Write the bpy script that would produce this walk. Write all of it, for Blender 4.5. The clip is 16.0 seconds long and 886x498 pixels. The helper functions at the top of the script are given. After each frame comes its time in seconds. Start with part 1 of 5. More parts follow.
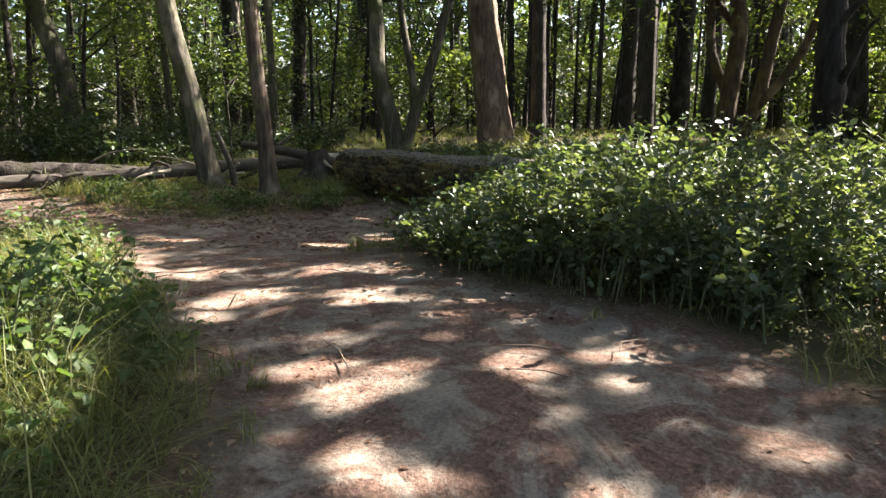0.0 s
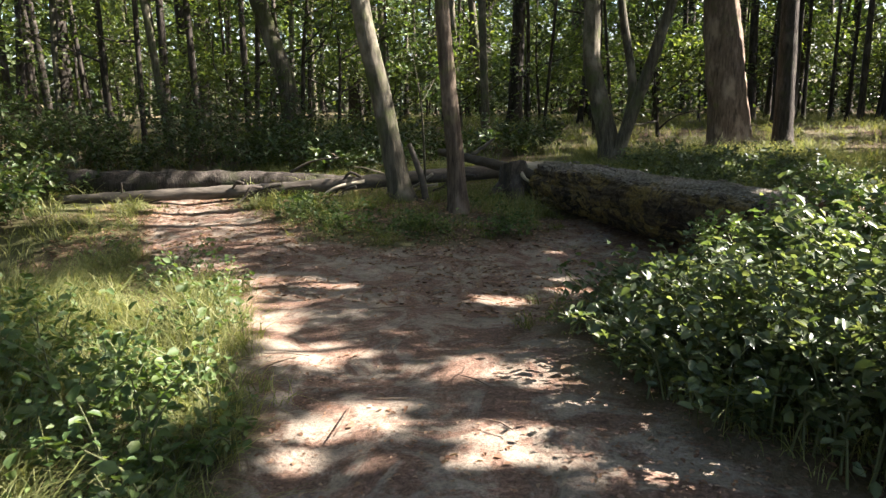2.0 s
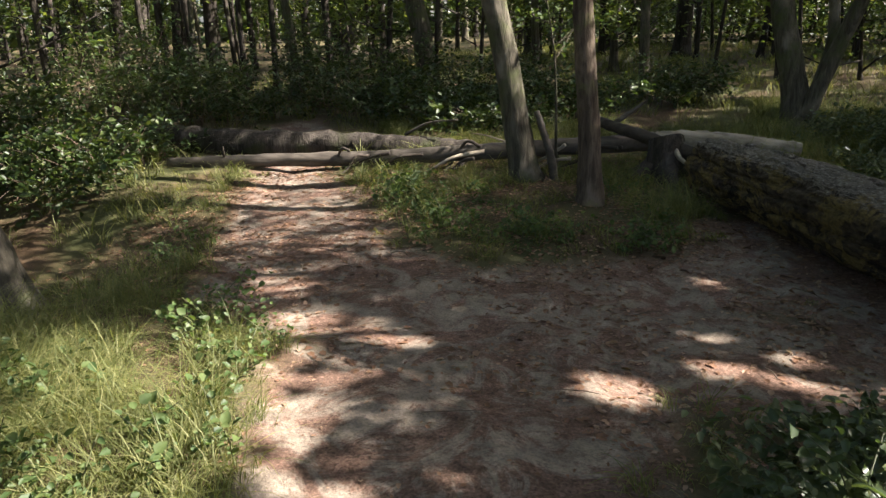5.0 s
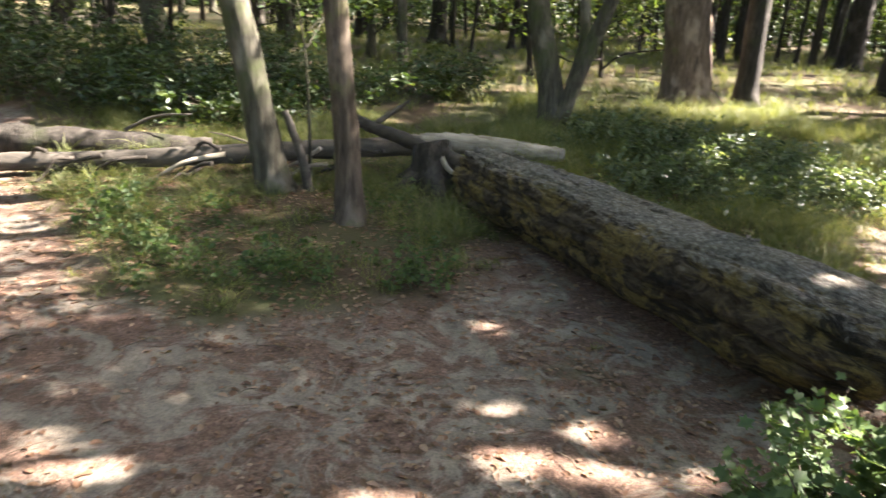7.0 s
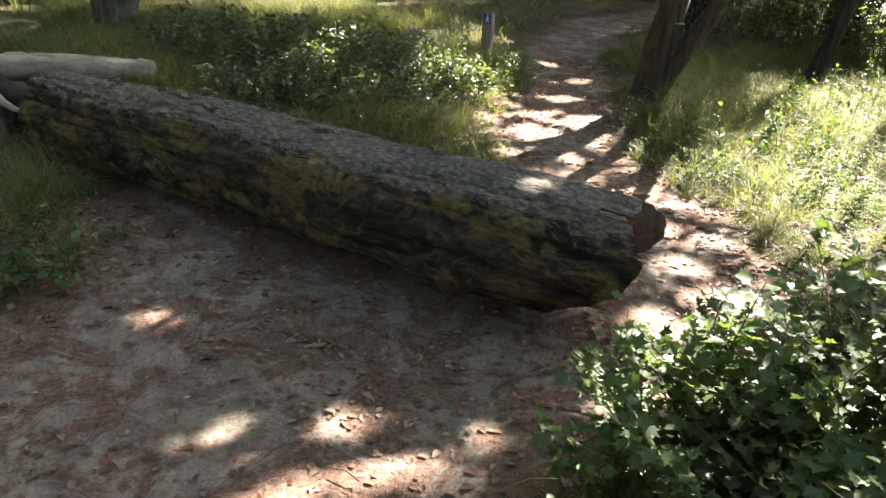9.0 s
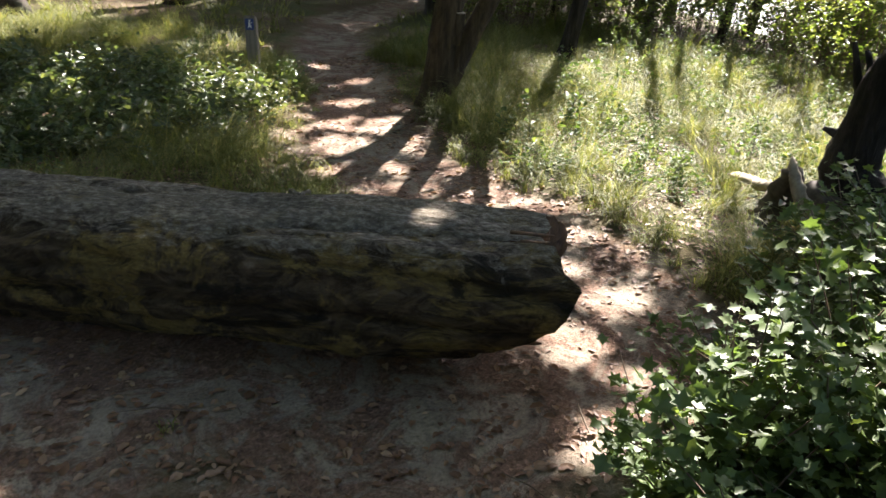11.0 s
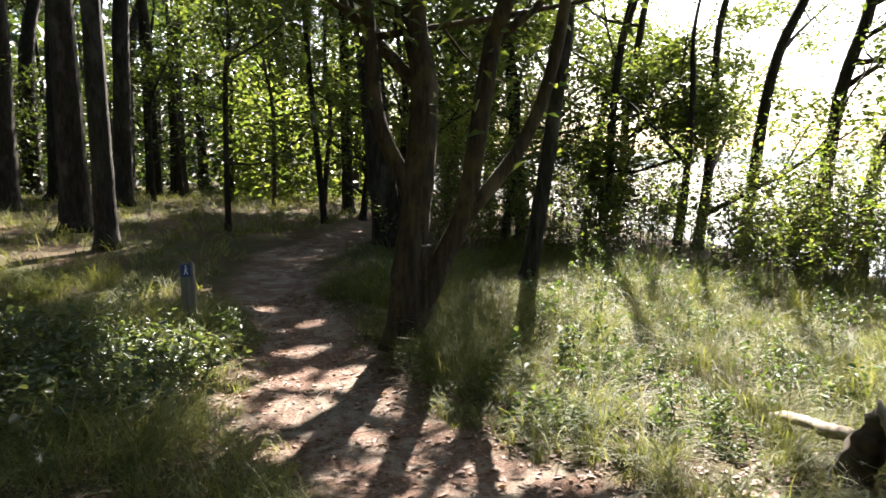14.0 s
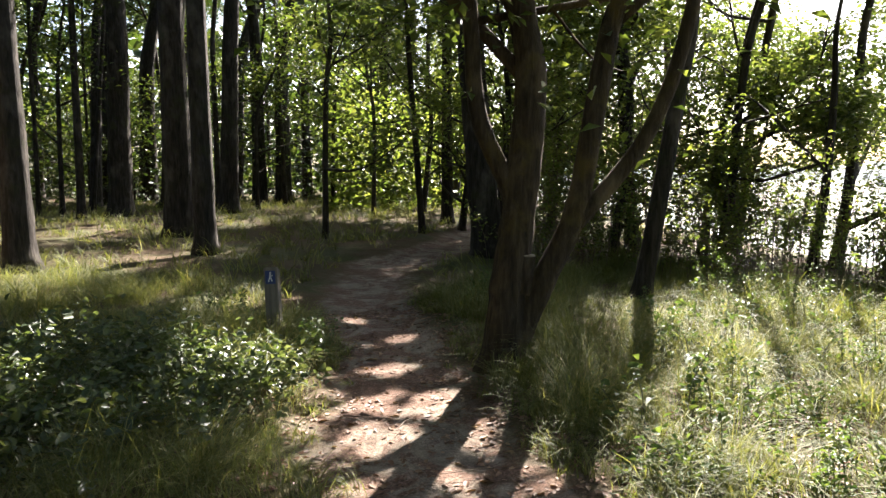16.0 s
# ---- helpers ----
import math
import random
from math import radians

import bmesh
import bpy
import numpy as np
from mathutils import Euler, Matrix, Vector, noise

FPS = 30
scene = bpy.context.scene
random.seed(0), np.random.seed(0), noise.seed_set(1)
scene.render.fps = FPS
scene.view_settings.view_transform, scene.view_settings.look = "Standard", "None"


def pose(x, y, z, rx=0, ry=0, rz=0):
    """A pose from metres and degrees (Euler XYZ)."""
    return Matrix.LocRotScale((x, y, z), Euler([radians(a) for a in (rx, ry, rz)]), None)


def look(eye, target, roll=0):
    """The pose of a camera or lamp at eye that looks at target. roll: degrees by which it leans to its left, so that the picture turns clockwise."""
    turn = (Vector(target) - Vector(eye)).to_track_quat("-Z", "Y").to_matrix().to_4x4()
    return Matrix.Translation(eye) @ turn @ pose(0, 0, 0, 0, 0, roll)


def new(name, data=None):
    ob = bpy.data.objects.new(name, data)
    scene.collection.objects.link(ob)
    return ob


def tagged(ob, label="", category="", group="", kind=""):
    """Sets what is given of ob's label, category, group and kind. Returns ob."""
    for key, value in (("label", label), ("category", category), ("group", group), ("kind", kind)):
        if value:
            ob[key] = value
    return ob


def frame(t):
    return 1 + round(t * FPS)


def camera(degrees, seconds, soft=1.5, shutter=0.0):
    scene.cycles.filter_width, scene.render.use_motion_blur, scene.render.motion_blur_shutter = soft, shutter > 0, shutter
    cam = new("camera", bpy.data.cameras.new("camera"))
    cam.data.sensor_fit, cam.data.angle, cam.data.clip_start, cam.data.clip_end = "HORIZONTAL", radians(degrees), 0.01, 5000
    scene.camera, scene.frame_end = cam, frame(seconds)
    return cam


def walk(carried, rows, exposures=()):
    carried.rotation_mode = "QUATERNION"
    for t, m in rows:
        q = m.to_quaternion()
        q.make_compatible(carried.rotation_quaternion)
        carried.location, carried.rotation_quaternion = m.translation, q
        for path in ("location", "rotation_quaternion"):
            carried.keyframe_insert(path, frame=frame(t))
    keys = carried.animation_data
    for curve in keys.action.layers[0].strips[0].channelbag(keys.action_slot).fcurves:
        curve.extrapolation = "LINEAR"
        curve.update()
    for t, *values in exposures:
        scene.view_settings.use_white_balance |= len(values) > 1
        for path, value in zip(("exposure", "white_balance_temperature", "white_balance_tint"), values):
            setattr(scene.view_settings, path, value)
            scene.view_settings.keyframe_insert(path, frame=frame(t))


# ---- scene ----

# ---------------------------------------------------------------- camera and walk
FOV = 63.20
# seconds, eye x y z, heading, pitch and roll in degrees
PATH = [
    (0.0, -0.000, 0.000, 0.950, -0.00, -10.27, 0.30),
    (0.5, 0.052, 0.154, 1.064, -2.04, -10.30, 0.69),
    (1.0, 0.172, 0.493, 1.101, -7.49, -11.46, 0.21),
    (1.5, 0.147, 0.776, 1.185, -13.67, -10.88, -0.28),
    (2.0, 0.136, 1.143, 1.274, -17.70, -11.72, -0.78),
    (2.5, 0.169, 1.384, 1.433, -16.97, -16.48, -0.22),
    (3.0, 0.174, 1.656, 1.512, -25.59, -17.92, -2.53),
    (3.5, 0.138, 1.899, 1.537, -30.36, -16.61, -3.40),
    (4.0, 0.079, 2.201, 1.613, -31.73, -17.42, -3.27),
    (4.2, 0.065, 2.310, 1.622, -30.72, -17.14, -3.01),
    (6.3, -0.328, 3.245, 1.734, -30.48, -18.41, 0.87),
    (6.5, -0.333, 3.376, 1.744, -25.64, -18.52, 1.94),
    (7.0, -0.401, 3.660, 1.723, -10.71, -19.16, 2.96),
    (7.5, -0.511, 3.816, 1.703, 5.46, -19.87, 2.43),
    (8.0, -0.633, 3.983, 1.658, 14.75, -21.55, 3.70),
    (8.5, -0.709, 4.251, 1.619, 22.22, -23.52, 4.71),
    (8.7, -0.774, 4.355, 1.633, 23.43, -24.33, 4.87),
    (10.8, -1.061, 5.226, 1.598, 43.69, -24.11, 2.54),
    (11.0, -1.050, 5.288, 1.595, 46.29, -24.15, 2.58),
    (11.5, -0.977, 5.443, 1.592, 52.77, -21.97, 1.90),
    (12.0, -0.862, 5.585, 1.594, 56.05, -17.71, -0.46),
    (12.5, -0.823, 5.746, 1.579, 59.66, -15.11, -1.18),
    (13.0, -0.750, 5.913, 1.591, 62.73, -13.04, -0.41),
    (13.5, -0.627, 6.042, 1.578, 58.02, -8.52, 0.30),
    (14.0, -0.521, 6.138, 1.570, 50.76, -7.00, -0.41),
    (14.5, -0.450, 6.283, 1.539, 48.17, -6.37, -0.26),
    (15.0, -0.371, 6.407, 1.519, 45.99, -6.43, -0.18),
    (15.5, -0.187, 6.499, 1.480, 44.47, -6.04, -0.22),
    (16.0, -0.050, 6.573, 1.471, 42.79, -5.95, -0.08),
]


def aim(x, y, z, heading, pitch, roll):
    h, p = radians(heading), radians(pitch)
    way = Vector((math.sin(h) * math.cos(p), math.cos(h) * math.cos(p), math.sin(p)))
    return look((x, y, z), Vector((x, y, z)) + way, roll)


cam = camera(FOV, 16.0, 1.4, 0.2)
EXPOSURE = [(t, stops, 6300, 17) for t, stops in ((0.0, 3.2), (2.5, 3.1), (4.2, 2.7), (6.4, 3.45), (7.5, 4.35), (8.7, 3.95), (10.8, 3.3), (12.5, 3.08), (14.0, 2.88), (16.0, 3.0))]
walk(cam, [(row[0], aim(*row[1:])) for row in PATH], EXPOSURE)

# ---------------------------------------------------------------- sky and sun
SUN_AZ, SUN_EL = radians(66), radians(42)      # azimuth from +y towards +x
SUN = Vector((math.sin(SUN_AZ) * math.cos(SUN_EL), math.cos(SUN_AZ) * math.cos(SUN_EL), math.sin(SUN_EL)))

world = bpy.data.worlds.new("summer_sky")
scene.world = world
world.use_nodes = True
wn = world.node_tree
sky = wn.nodes.new("ShaderNodeTexSky")
sky.sky_type, sky.sun_disc = "NISHITA", False
sky.sun_elevation, sky.sun_rotation = SUN_EL, SUN_AZ
sky.air_density, sky.dust_density, sky.ozone_density = 1.0, 2.5, 1.0
wn.nodes["Background"].inputs["Strength"].default_value = 0.058
wn.links.new(sky.outputs["Color"], wn.nodes["Background"].inputs["Color"])

sun_data = bpy.data.lights.new("sun", "SUN")
sun_data.energy, sun_data.angle, sun_data.color = 5.0, radians(0.53), (1.0, 0.93, 0.82)
sun_lamp = new("sun", sun_data)
sun_lamp.matrix_world = look(SUN * 60, (0, 0, 0))

# ---------------------------------------------------------------- materials


def ramp_node(nt, fac, stops):
    r = nt.nodes.new("ShaderNodeValToRGB")
    el = r.color_ramp.elements
    while len(el) < len(stops):
        el.new(0.5)
    for e, (p, c) in zip(el, stops):
        e.position, e.color = p, (*c, 1)
    nt.links.new(fac, r.inputs["Fac"])
    return r.outputs["Color"]


def noise_node(nt, scale, detail=6, rough=0.6, stretch=None, distort=0.0):
    co = nt.nodes.new("ShaderNodeTexCoord")
    n = nt.nodes.new("ShaderNodeTexNoise")
    n.inputs["Scale"].default_value = scale
    n.inputs["Detail"].default_value = detail
    n.inputs["Roughness"].default_value = rough
    n.inputs["Distortion"].default_value = distort
    src = co.outputs["Object"]
    if stretch:
        mp = nt.nodes.new("ShaderNodeMapping")
        mp.inputs["Scale"].default_value = stretch
        nt.links.new(src, mp.inputs["Vector"])
        src = mp.outputs["Vector"]
    nt.links.new(src, n.inputs["Vector"])
    return n.outputs["Fac"]


def mix_col(nt, fac, a, b, mode="MIX"):
    m = nt.nodes.new("ShaderNodeMix")
    m.data_type, m.blend_type = "RGBA", mode
    for sock, val in ((m.inputs[0], fac), (m.inputs[6], a), (m.inputs[7], b)):
        if isinstance(val, (int, float)):
            sock.default_value = val
        elif isinstance(val, tuple):
            sock.default_value = (*val, 1)
        else:
            nt.links.new(val, sock)
    return m.outputs[2]


def bumped(nt, bsdf, heights, strength=0.6, distance=0.02):
    last = None
    for h, s, d in heights:
        b = nt.nodes.new("ShaderNodeBump")
        b.inputs["Strength"].default_value = s
        b.inputs["Distance"].default_value = d
        nt.links.new(h, b.inputs["Height"])
        if last:
            nt.links.new(last, b.inputs["Normal"])
        last = b.outputs["Normal"]
    nt.links.new(last, bsdf.inputs["Normal"])


def base_mat(name, rough=0.8, spec=0.3):
    m = bpy.data.materials.new(name)
    m.use_nodes = True
    b = m.node_tree.nodes["Principled BSDF"]
    b.inputs["Roughness"].default_value = rough
    b.inputs["Specular IOR Level"].default_value = spec
    return m, m.node_tree, b


def bark_mat(name, dark, mid, light, moss=0.0, moss_col=(0.09, 0.10, 0.03)):
    """Furrowed bark: long vertical cracks, lichen patches and some moss."""
    m, nt, b = base_mat(name, 0.9, 0.2)
    furrow = noise_node(nt, 22, 8, 0.65, (1, 1, 0.16), 0.4)
    blot = noise_node(nt, 3.2, 5, 0.6, (1, 1, 0.5))
    col = ramp_node(nt, furrow, [(0.30, dark), (0.5, mid), (0.72, light)])
    pale = ramp_node(nt, blot, [(0.52, (0, 0, 0)), (0.66, (1, 1, 1))])
    col = mix_col(nt, pale, col, tuple(min(1, c * 1.35) for c in light))
    if moss:
        mo = ramp_node(nt, noise_node(nt, 2.1, 6, 0.65), [(0.62 - 0.25 * moss, (0, 0, 0)), (0.74 - 0.2 * moss, (1, 1, 1))])
        col = mix_col(nt, mo, col, moss_col)
    nt.links.new(col, b.inputs["Base Color"])
    fine = noise_node(nt, 120, 4, 0.7)
    bumped(nt, b, [(furrow, 0.9, 0.03), (fine, 0.4, 0.005)])
    return m


def leaf_mat(name, lo, mid, hi, trans=0.45, rough=0.45):
    """Thin leaf: part of the light passes through; the hue varies from leaf to leaf."""
    m, nt, b = base_mat(name, rough, 0.4)
    geo = nt.nodes.new("ShaderNodeNewGeometry")
    col = ramp_node(nt, geo.outputs["Random Per Island"], [(0.0, lo), (0.55, mid), (1.0, hi)])
    patch = noise_node(nt, 1.3, 4, 0.6)
    col = mix_col(nt, ramp_node(nt, patch, [(0.35, (0, 0, 0)), (0.7, (0.6, 0.6, 0.6))]), col, tuple(c * 0.62 for c in mid))
    fine = noise_node(nt, 60, 3, 0.6)
    col = mix_col(nt, 0.35, col, ramp_node(nt, fine, [(0.3, (0.35, 0.35, 0.3)), (0.7, (1, 1, 1))]), "MULTIPLY")
    nt.links.new(col, b.inputs["Base Color"])
    tr = nt.nodes.new("ShaderNodeBsdfTranslucent")
    nt.links.new(mix_col(nt, 0.85, col, (1.75, 1.7, 0.7), "MULTIPLY"), tr.inputs["Color"])
    ms = nt.nodes.new("ShaderNodeMixShader")
    ms.inputs[0].default_value = trans
    nt.links.new(b.outputs[0], ms.inputs[1])
    nt.links.new(tr.outputs[0], ms.inputs[2])
    nt.links.new(ms.outputs[0], nt.nodes["Material Output"].inputs["Surface"])
    return m


def ground_mat():
    """Trodden sandy soil on the path, dark leaf mould and moss beside it."""
    m, nt, b = base_mat("forest_soil", 0.95, 0.15)
    at = nt.nodes.new("ShaderNodeAttribute")
    at.attribute_name = "trodden"
    big = noise_node(nt, 0.9, 6, 0.6)
    mid = noise_node(nt, 7, 8, 0.65)
    fine = noise_node(nt, 70, 6, 0.7)
    grit = noise_node(nt, 260, 3, 0.6)
    sand = ramp_node(nt, mid, [(0.25, (0.115, 0.094, 0.072)), (0.5, (0.205, 0.172, 0.135)), (0.75, (0.29, 0.25, 0.20))])
    litter = ramp_node(nt, noise_node(nt, 30, 6, 0.7, None, 1.2), [(0.3, (0.04, 0.026, 0.018)), (0.5, (0.125, 0.074, 0.052)), (0.72, (0.25, 0.16, 0.12))])
    lit_mask = ramp_node(nt, noise_node(nt, 2.6, 9, 0.75, None, 1.1), [(0.45, (0, 0, 0)), (0.53, (0.9, 0.9, 0.9))])
    sand = mix_col(nt, lit_mask, sand, litter)
    sand = mix_col(nt, 0.7, sand, ramp_node(nt, fine, [(0.3, (0.35, 0.33, 0.32)), (0.58, (1.08, 1.05, 1.0))]), "MULTIPLY")
    mould = ramp_node(nt, fine, [(0.25, (0.03, 0.022, 0.012)), (0.5, (0.075, 0.05, 0.028)), (0.75, (0.13, 0.085, 0.05))])
    green = ramp_node(nt, big, [(0.4, (0, 0, 0)), (0.6, (0.7, 0.7, 0.7))])
    mould = mix_col(nt, green, mould, (0.045, 0.06, 0.018))
    add = nt.nodes.new("ShaderNodeMath")
    add.operation = "MULTIPLY_ADD"
    nt.links.new(mid, add.inputs[0])
    add.inputs[1].default_value = 0.5
    nt.links.new(at.outputs["Fac"], add.inputs[2])
    edge = ramp_node(nt, add.outputs[0], [(0.45, (0, 0, 0)), (1.0, (1, 1, 1))])
    nt.links.new(mix_col(nt, edge, mould, sand), b.inputs["Base Color"])
    bumped(nt, b, [(mid, 0.7, 0.04), (fine, 0.5, 0.014), (grit, 0.35, 0.003)])
    return m


def log_mat():
    """Old fallen trunk: grey weathered back, darker flanks below a set height, ochre rot and moss in patches."""
    m, nt, b = base_mat("rotten_bark", 0.92, 0.2)
    streak = noise_node(nt, 9, 10, 0.75, (0.6, 1, 1), 1.6)
    patch = noise_node(nt, 3.0, 9, 0.72, (0.75, 1, 1), 1.6)
    pit = noise_node(nt, 4.3, 7, 0.7, (0.5, 1, 1), 0.9)
    fine = noise_node(nt, 55, 7, 0.72, (0.5, 1, 1))
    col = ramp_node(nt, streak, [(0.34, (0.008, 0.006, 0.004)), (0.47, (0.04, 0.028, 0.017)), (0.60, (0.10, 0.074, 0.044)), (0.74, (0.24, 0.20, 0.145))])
    ochre = ramp_node(nt, patch, [(0.48, (0, 0, 0)), (0.54, (0.87, 0.87, 0.87))])
    moss = ramp_node(nt, fine, [(0.3, (0.05, 0.037, 0.013)), (0.55, (0.20, 0.145, 0.048)), (0.8, (0.30, 0.235, 0.10))])
    col = mix_col(nt, ochre, col, moss)
    col = mix_col(nt, ramp_node(nt, pit, [(0.54, (0, 0, 0)), (0.60, (0.9, 0.9, 0.9))]), col, (0.012, 0.010, 0.008))
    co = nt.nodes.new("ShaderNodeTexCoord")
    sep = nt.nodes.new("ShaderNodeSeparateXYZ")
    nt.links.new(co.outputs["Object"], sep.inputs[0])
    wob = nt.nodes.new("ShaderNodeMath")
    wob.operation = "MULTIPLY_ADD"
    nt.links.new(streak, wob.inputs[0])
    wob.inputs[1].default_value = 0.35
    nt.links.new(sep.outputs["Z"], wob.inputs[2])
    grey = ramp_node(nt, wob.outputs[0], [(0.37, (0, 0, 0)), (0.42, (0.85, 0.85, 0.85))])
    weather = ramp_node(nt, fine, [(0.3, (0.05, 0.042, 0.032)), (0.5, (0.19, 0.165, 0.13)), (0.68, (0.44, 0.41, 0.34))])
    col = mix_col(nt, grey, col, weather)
    nt.links.new(col, b.inputs["Base Color"])
    bumped(nt, b, [(streak, 1.0, 0.06), (pit, 0.6, 0.04), (fine, 0.9, 0.014)])
    return m


def wood_mat(name, lo, hi, scale=14, stretch=(0.12, 1, 1)):
    m, nt, b = base_mat(name, 0.8, 0.25)
    grain = noise_node(nt, scale, 8, 0.65, stretch, 0.3)
    blot = noise_node(nt, 4, 4, 0.6)
    col = ramp_node(nt, grain, [(0.3, lo), (0.7, hi)])
    col = mix_col(nt, 0.4, col, ramp_node(nt, blot, [(0.3, (0.5, 0.5, 0.5)), (0.7, (1.1, 1.1, 1.1))]), "MULTIPLY")
    nt.links.new(col, b.inputs["Base Color"])
    bumped(nt, b, [(grain, 0.6, 0.01)])
    return m


def plain_mat(name, col, rough=0.5, wear=0.25):
    m, nt, b = base_mat(name, rough, 0.4)
    n = noise_node(nt, 45, 5, 0.7)
    nt.links.new(mix_col(nt, wear, col, ramp_node(nt, n, [(0.3, tuple(c * 0.45 for c in col)), (0.7, col)])), b.inputs["Base Color"])
    return m


def water_mat():
    m, nt, b = base_mat("lake_water", 0.08, 0.5)
    b.inputs["Base Color"].default_value = (0.10, 0.13, 0.14, 1)
    bumped(nt, b, [(noise_node(nt, 1.6, 4, 0.6, (0.5, 1, 1)), 0.35, 0.15)])
    return m


M_SOIL = ground_mat()
M_LOG = log_mat()
M_BARK_GREY = bark_mat("grey_bark", (0.021, 0.019, 0.013), (0.062, 0.055, 0.038), (0.12, 0.106, 0.078), 0.5, (0.06, 0.07, 0.025))
M_BARK_BROWN = bark_mat("brown_bark", (0.022, 0.016, 0.011), (0.068, 0.050, 0.034), (0.135, 0.105, 0.076), 0.25)
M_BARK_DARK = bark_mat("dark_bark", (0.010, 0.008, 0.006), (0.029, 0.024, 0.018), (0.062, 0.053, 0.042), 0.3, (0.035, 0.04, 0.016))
M_BARK_YELLOW = bark_mat("lichen_bark", (0.016, 0.012, 0.008), (0.045, 0.033, 0.019), (0.088, 0.066, 0.036), 0.35, (0.09, 0.066, 0.02))
M_BARK_PINE = bark_mat("plated_bark", (0.035, 0.026, 0.018), (0.105, 0.075, 0.052), (0.19, 0.145, 0.105), 0.15)
M_PALE = wood_mat("bare_dead_wood", (0.15, 0.12, 0.085), (0.40, 0.35, 0.26))
M_GREYWOOD = wood_mat("weathered_wood", (0.032, 0.027, 0.02), (0.115, 0.098, 0.076))
M_BLACKWOOD = wood_mat("damp_dead_wood", (0.022, 0.018, 0.013), (0.075, 0.06, 0.045))
M_ROT = wood_mat("orange_rotten_wood", (0.04, 0.024, 0.014), (0.17, 0.098, 0.052), 20, (1, 1, 0.2))
M_POST = wood_mat("oak_post", (0.11, 0.095, 0.075), (0.25, 0.22, 0.175), 26, (1, 1, 0.1))
M_BLUE = plain_mat("blue_plastic", (0.03, 0.05, 0.16), 0.35)
M_WHITE = plain_mat("white_print", (0.72, 0.72, 0.70), 0.4, 0.1)
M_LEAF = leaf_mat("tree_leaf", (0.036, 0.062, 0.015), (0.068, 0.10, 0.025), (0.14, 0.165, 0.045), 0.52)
# lighter copy of tree_leaf: sunlight on the bank put into the colour
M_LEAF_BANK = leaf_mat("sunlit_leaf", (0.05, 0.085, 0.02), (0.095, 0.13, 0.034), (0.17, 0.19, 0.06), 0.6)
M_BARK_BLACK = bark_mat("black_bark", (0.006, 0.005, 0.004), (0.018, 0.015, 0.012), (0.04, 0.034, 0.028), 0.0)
# darker, less translucent copy of tree_leaf: the wood's shade put into the colour
M_LEAF_SHADED = leaf_mat("shaded_leaf", (0.022, 0.045, 0.011), (0.044, 0.072, 0.018), (0.095, 0.12, 0.032), 0.36)
M_LEAF_BUSH = leaf_mat("bramble_leaf", (0.034, 0.058, 0.022), (0.075, 0.105, 0.042), (0.15, 0.175, 0.085), 0.40, 0.40)
M_LEAF_THORN = leaf_mat("hawthorn_leaf", (0.055, 0.095, 0.03), (0.09, 0.14, 0.042), (0.14, 0.185, 0.065), 0.38, 0.5)
M_LEAF_WEED = leaf_mat("nettle_leaf", (0.04, 0.078, 0.02), (0.075, 0.12, 0.034), (0.125, 0.165, 0.05), 0.42, 0.55)
M_GRASS = leaf_mat("grass_blade", (0.07, 0.09, 0.024), (0.14, 0.158, 0.046), (0.27, 0.262, 0.115), 0.45, 0.65)
M_STEM = plain_mat("green_stem", (0.075, 0.085, 0.03), 0.6)
M_TWIG = plain_mat("brown_twig", (0.10, 0.07, 0.045), 0.8)
M_DRYLEAF = leaf_mat("dry_leaf", (0.09, 0.045, 0.022), (0.19, 0.10, 0.055), (0.36, 0.25, 0.17), 0.15, 0.6)
M_WATER = water_mat()
# distance haze is put into this pale grey-green
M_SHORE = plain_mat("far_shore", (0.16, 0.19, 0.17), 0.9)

# ---------------------------------------------------------------- mesh helpers
RNG = np.random.default_rng(7)


def np_mesh(name, verts, polys, mat):
    """A mesh out of arrays: verts (n, 3), polys a list of (k, corners) index arrays."""
    me = bpy.data.meshes.new(name)
    polys = [p for p in polys if len(p)]
    me.vertices.add(len(verts))
    me.vertices.foreach_set("co", np.asarray(verts, np.float32).ravel())
    loops = np.concatenate([p.ravel() for p in polys]).astype(np.int32)
    sizes = np.concatenate([np.full(len(p), p.shape[1]) for p in polys]).astype(np.int32)
    starts = np.concatenate([[0], np.cumsum(sizes)[:-1]]).astype(np.int32)
    me.loops.add(len(loops))
    me.loops.foreach_set("vertex_index", loops)
    me.polygons.add(len(sizes))
    me.polygons.foreach_set("loop_start", starts)
    me.polygons.foreach_set("loop_total", sizes)
    me.update(calc_edges=True)
    if mat:
        me.materials.append(mat)
    return me


def smooth(me):
    me.polygons.foreach_set("use_smooth", np.ones(len(me.polygons), bool))
    return me


def part_me(name, me, parent, label=""):
    ob = new(name, me)
    ob.parent = parent
    if label:
        ob["label"] = label
    return ob


def part(name, bm, material, parent, label=""):
    me = bpy.data.meshes.new(name)
    bm.to_mesh(me)
    bm.free()
    me.materials.append(material)
    return part_me(name, me, parent, label)


def thing(name, at, label, category, group="", kind=""):
    ob = new(name)
    ob.location = at
    ob.empty_display_size = 0.1
    return tagged(ob, label, category, group, kind)


def wave(x, y, f, seed=0):
    """Cheap smooth noise of two numbers, about -1 to 1."""
    a = np.sin(x * f * 1.0 + seed * 1.7 + 1.3 * np.sin(y * f * 0.7 + seed))
    b = np.sin(y * f * 1.1 - seed * 2.3 + 1.1 * np.sin(x * f * 0.9 - seed * 0.6))
    c = np.sin((x + y) * f * 1.73 + seed * 0.9 + np.sin((x - y) * f * 1.37))
    return (a + b + c) / 3


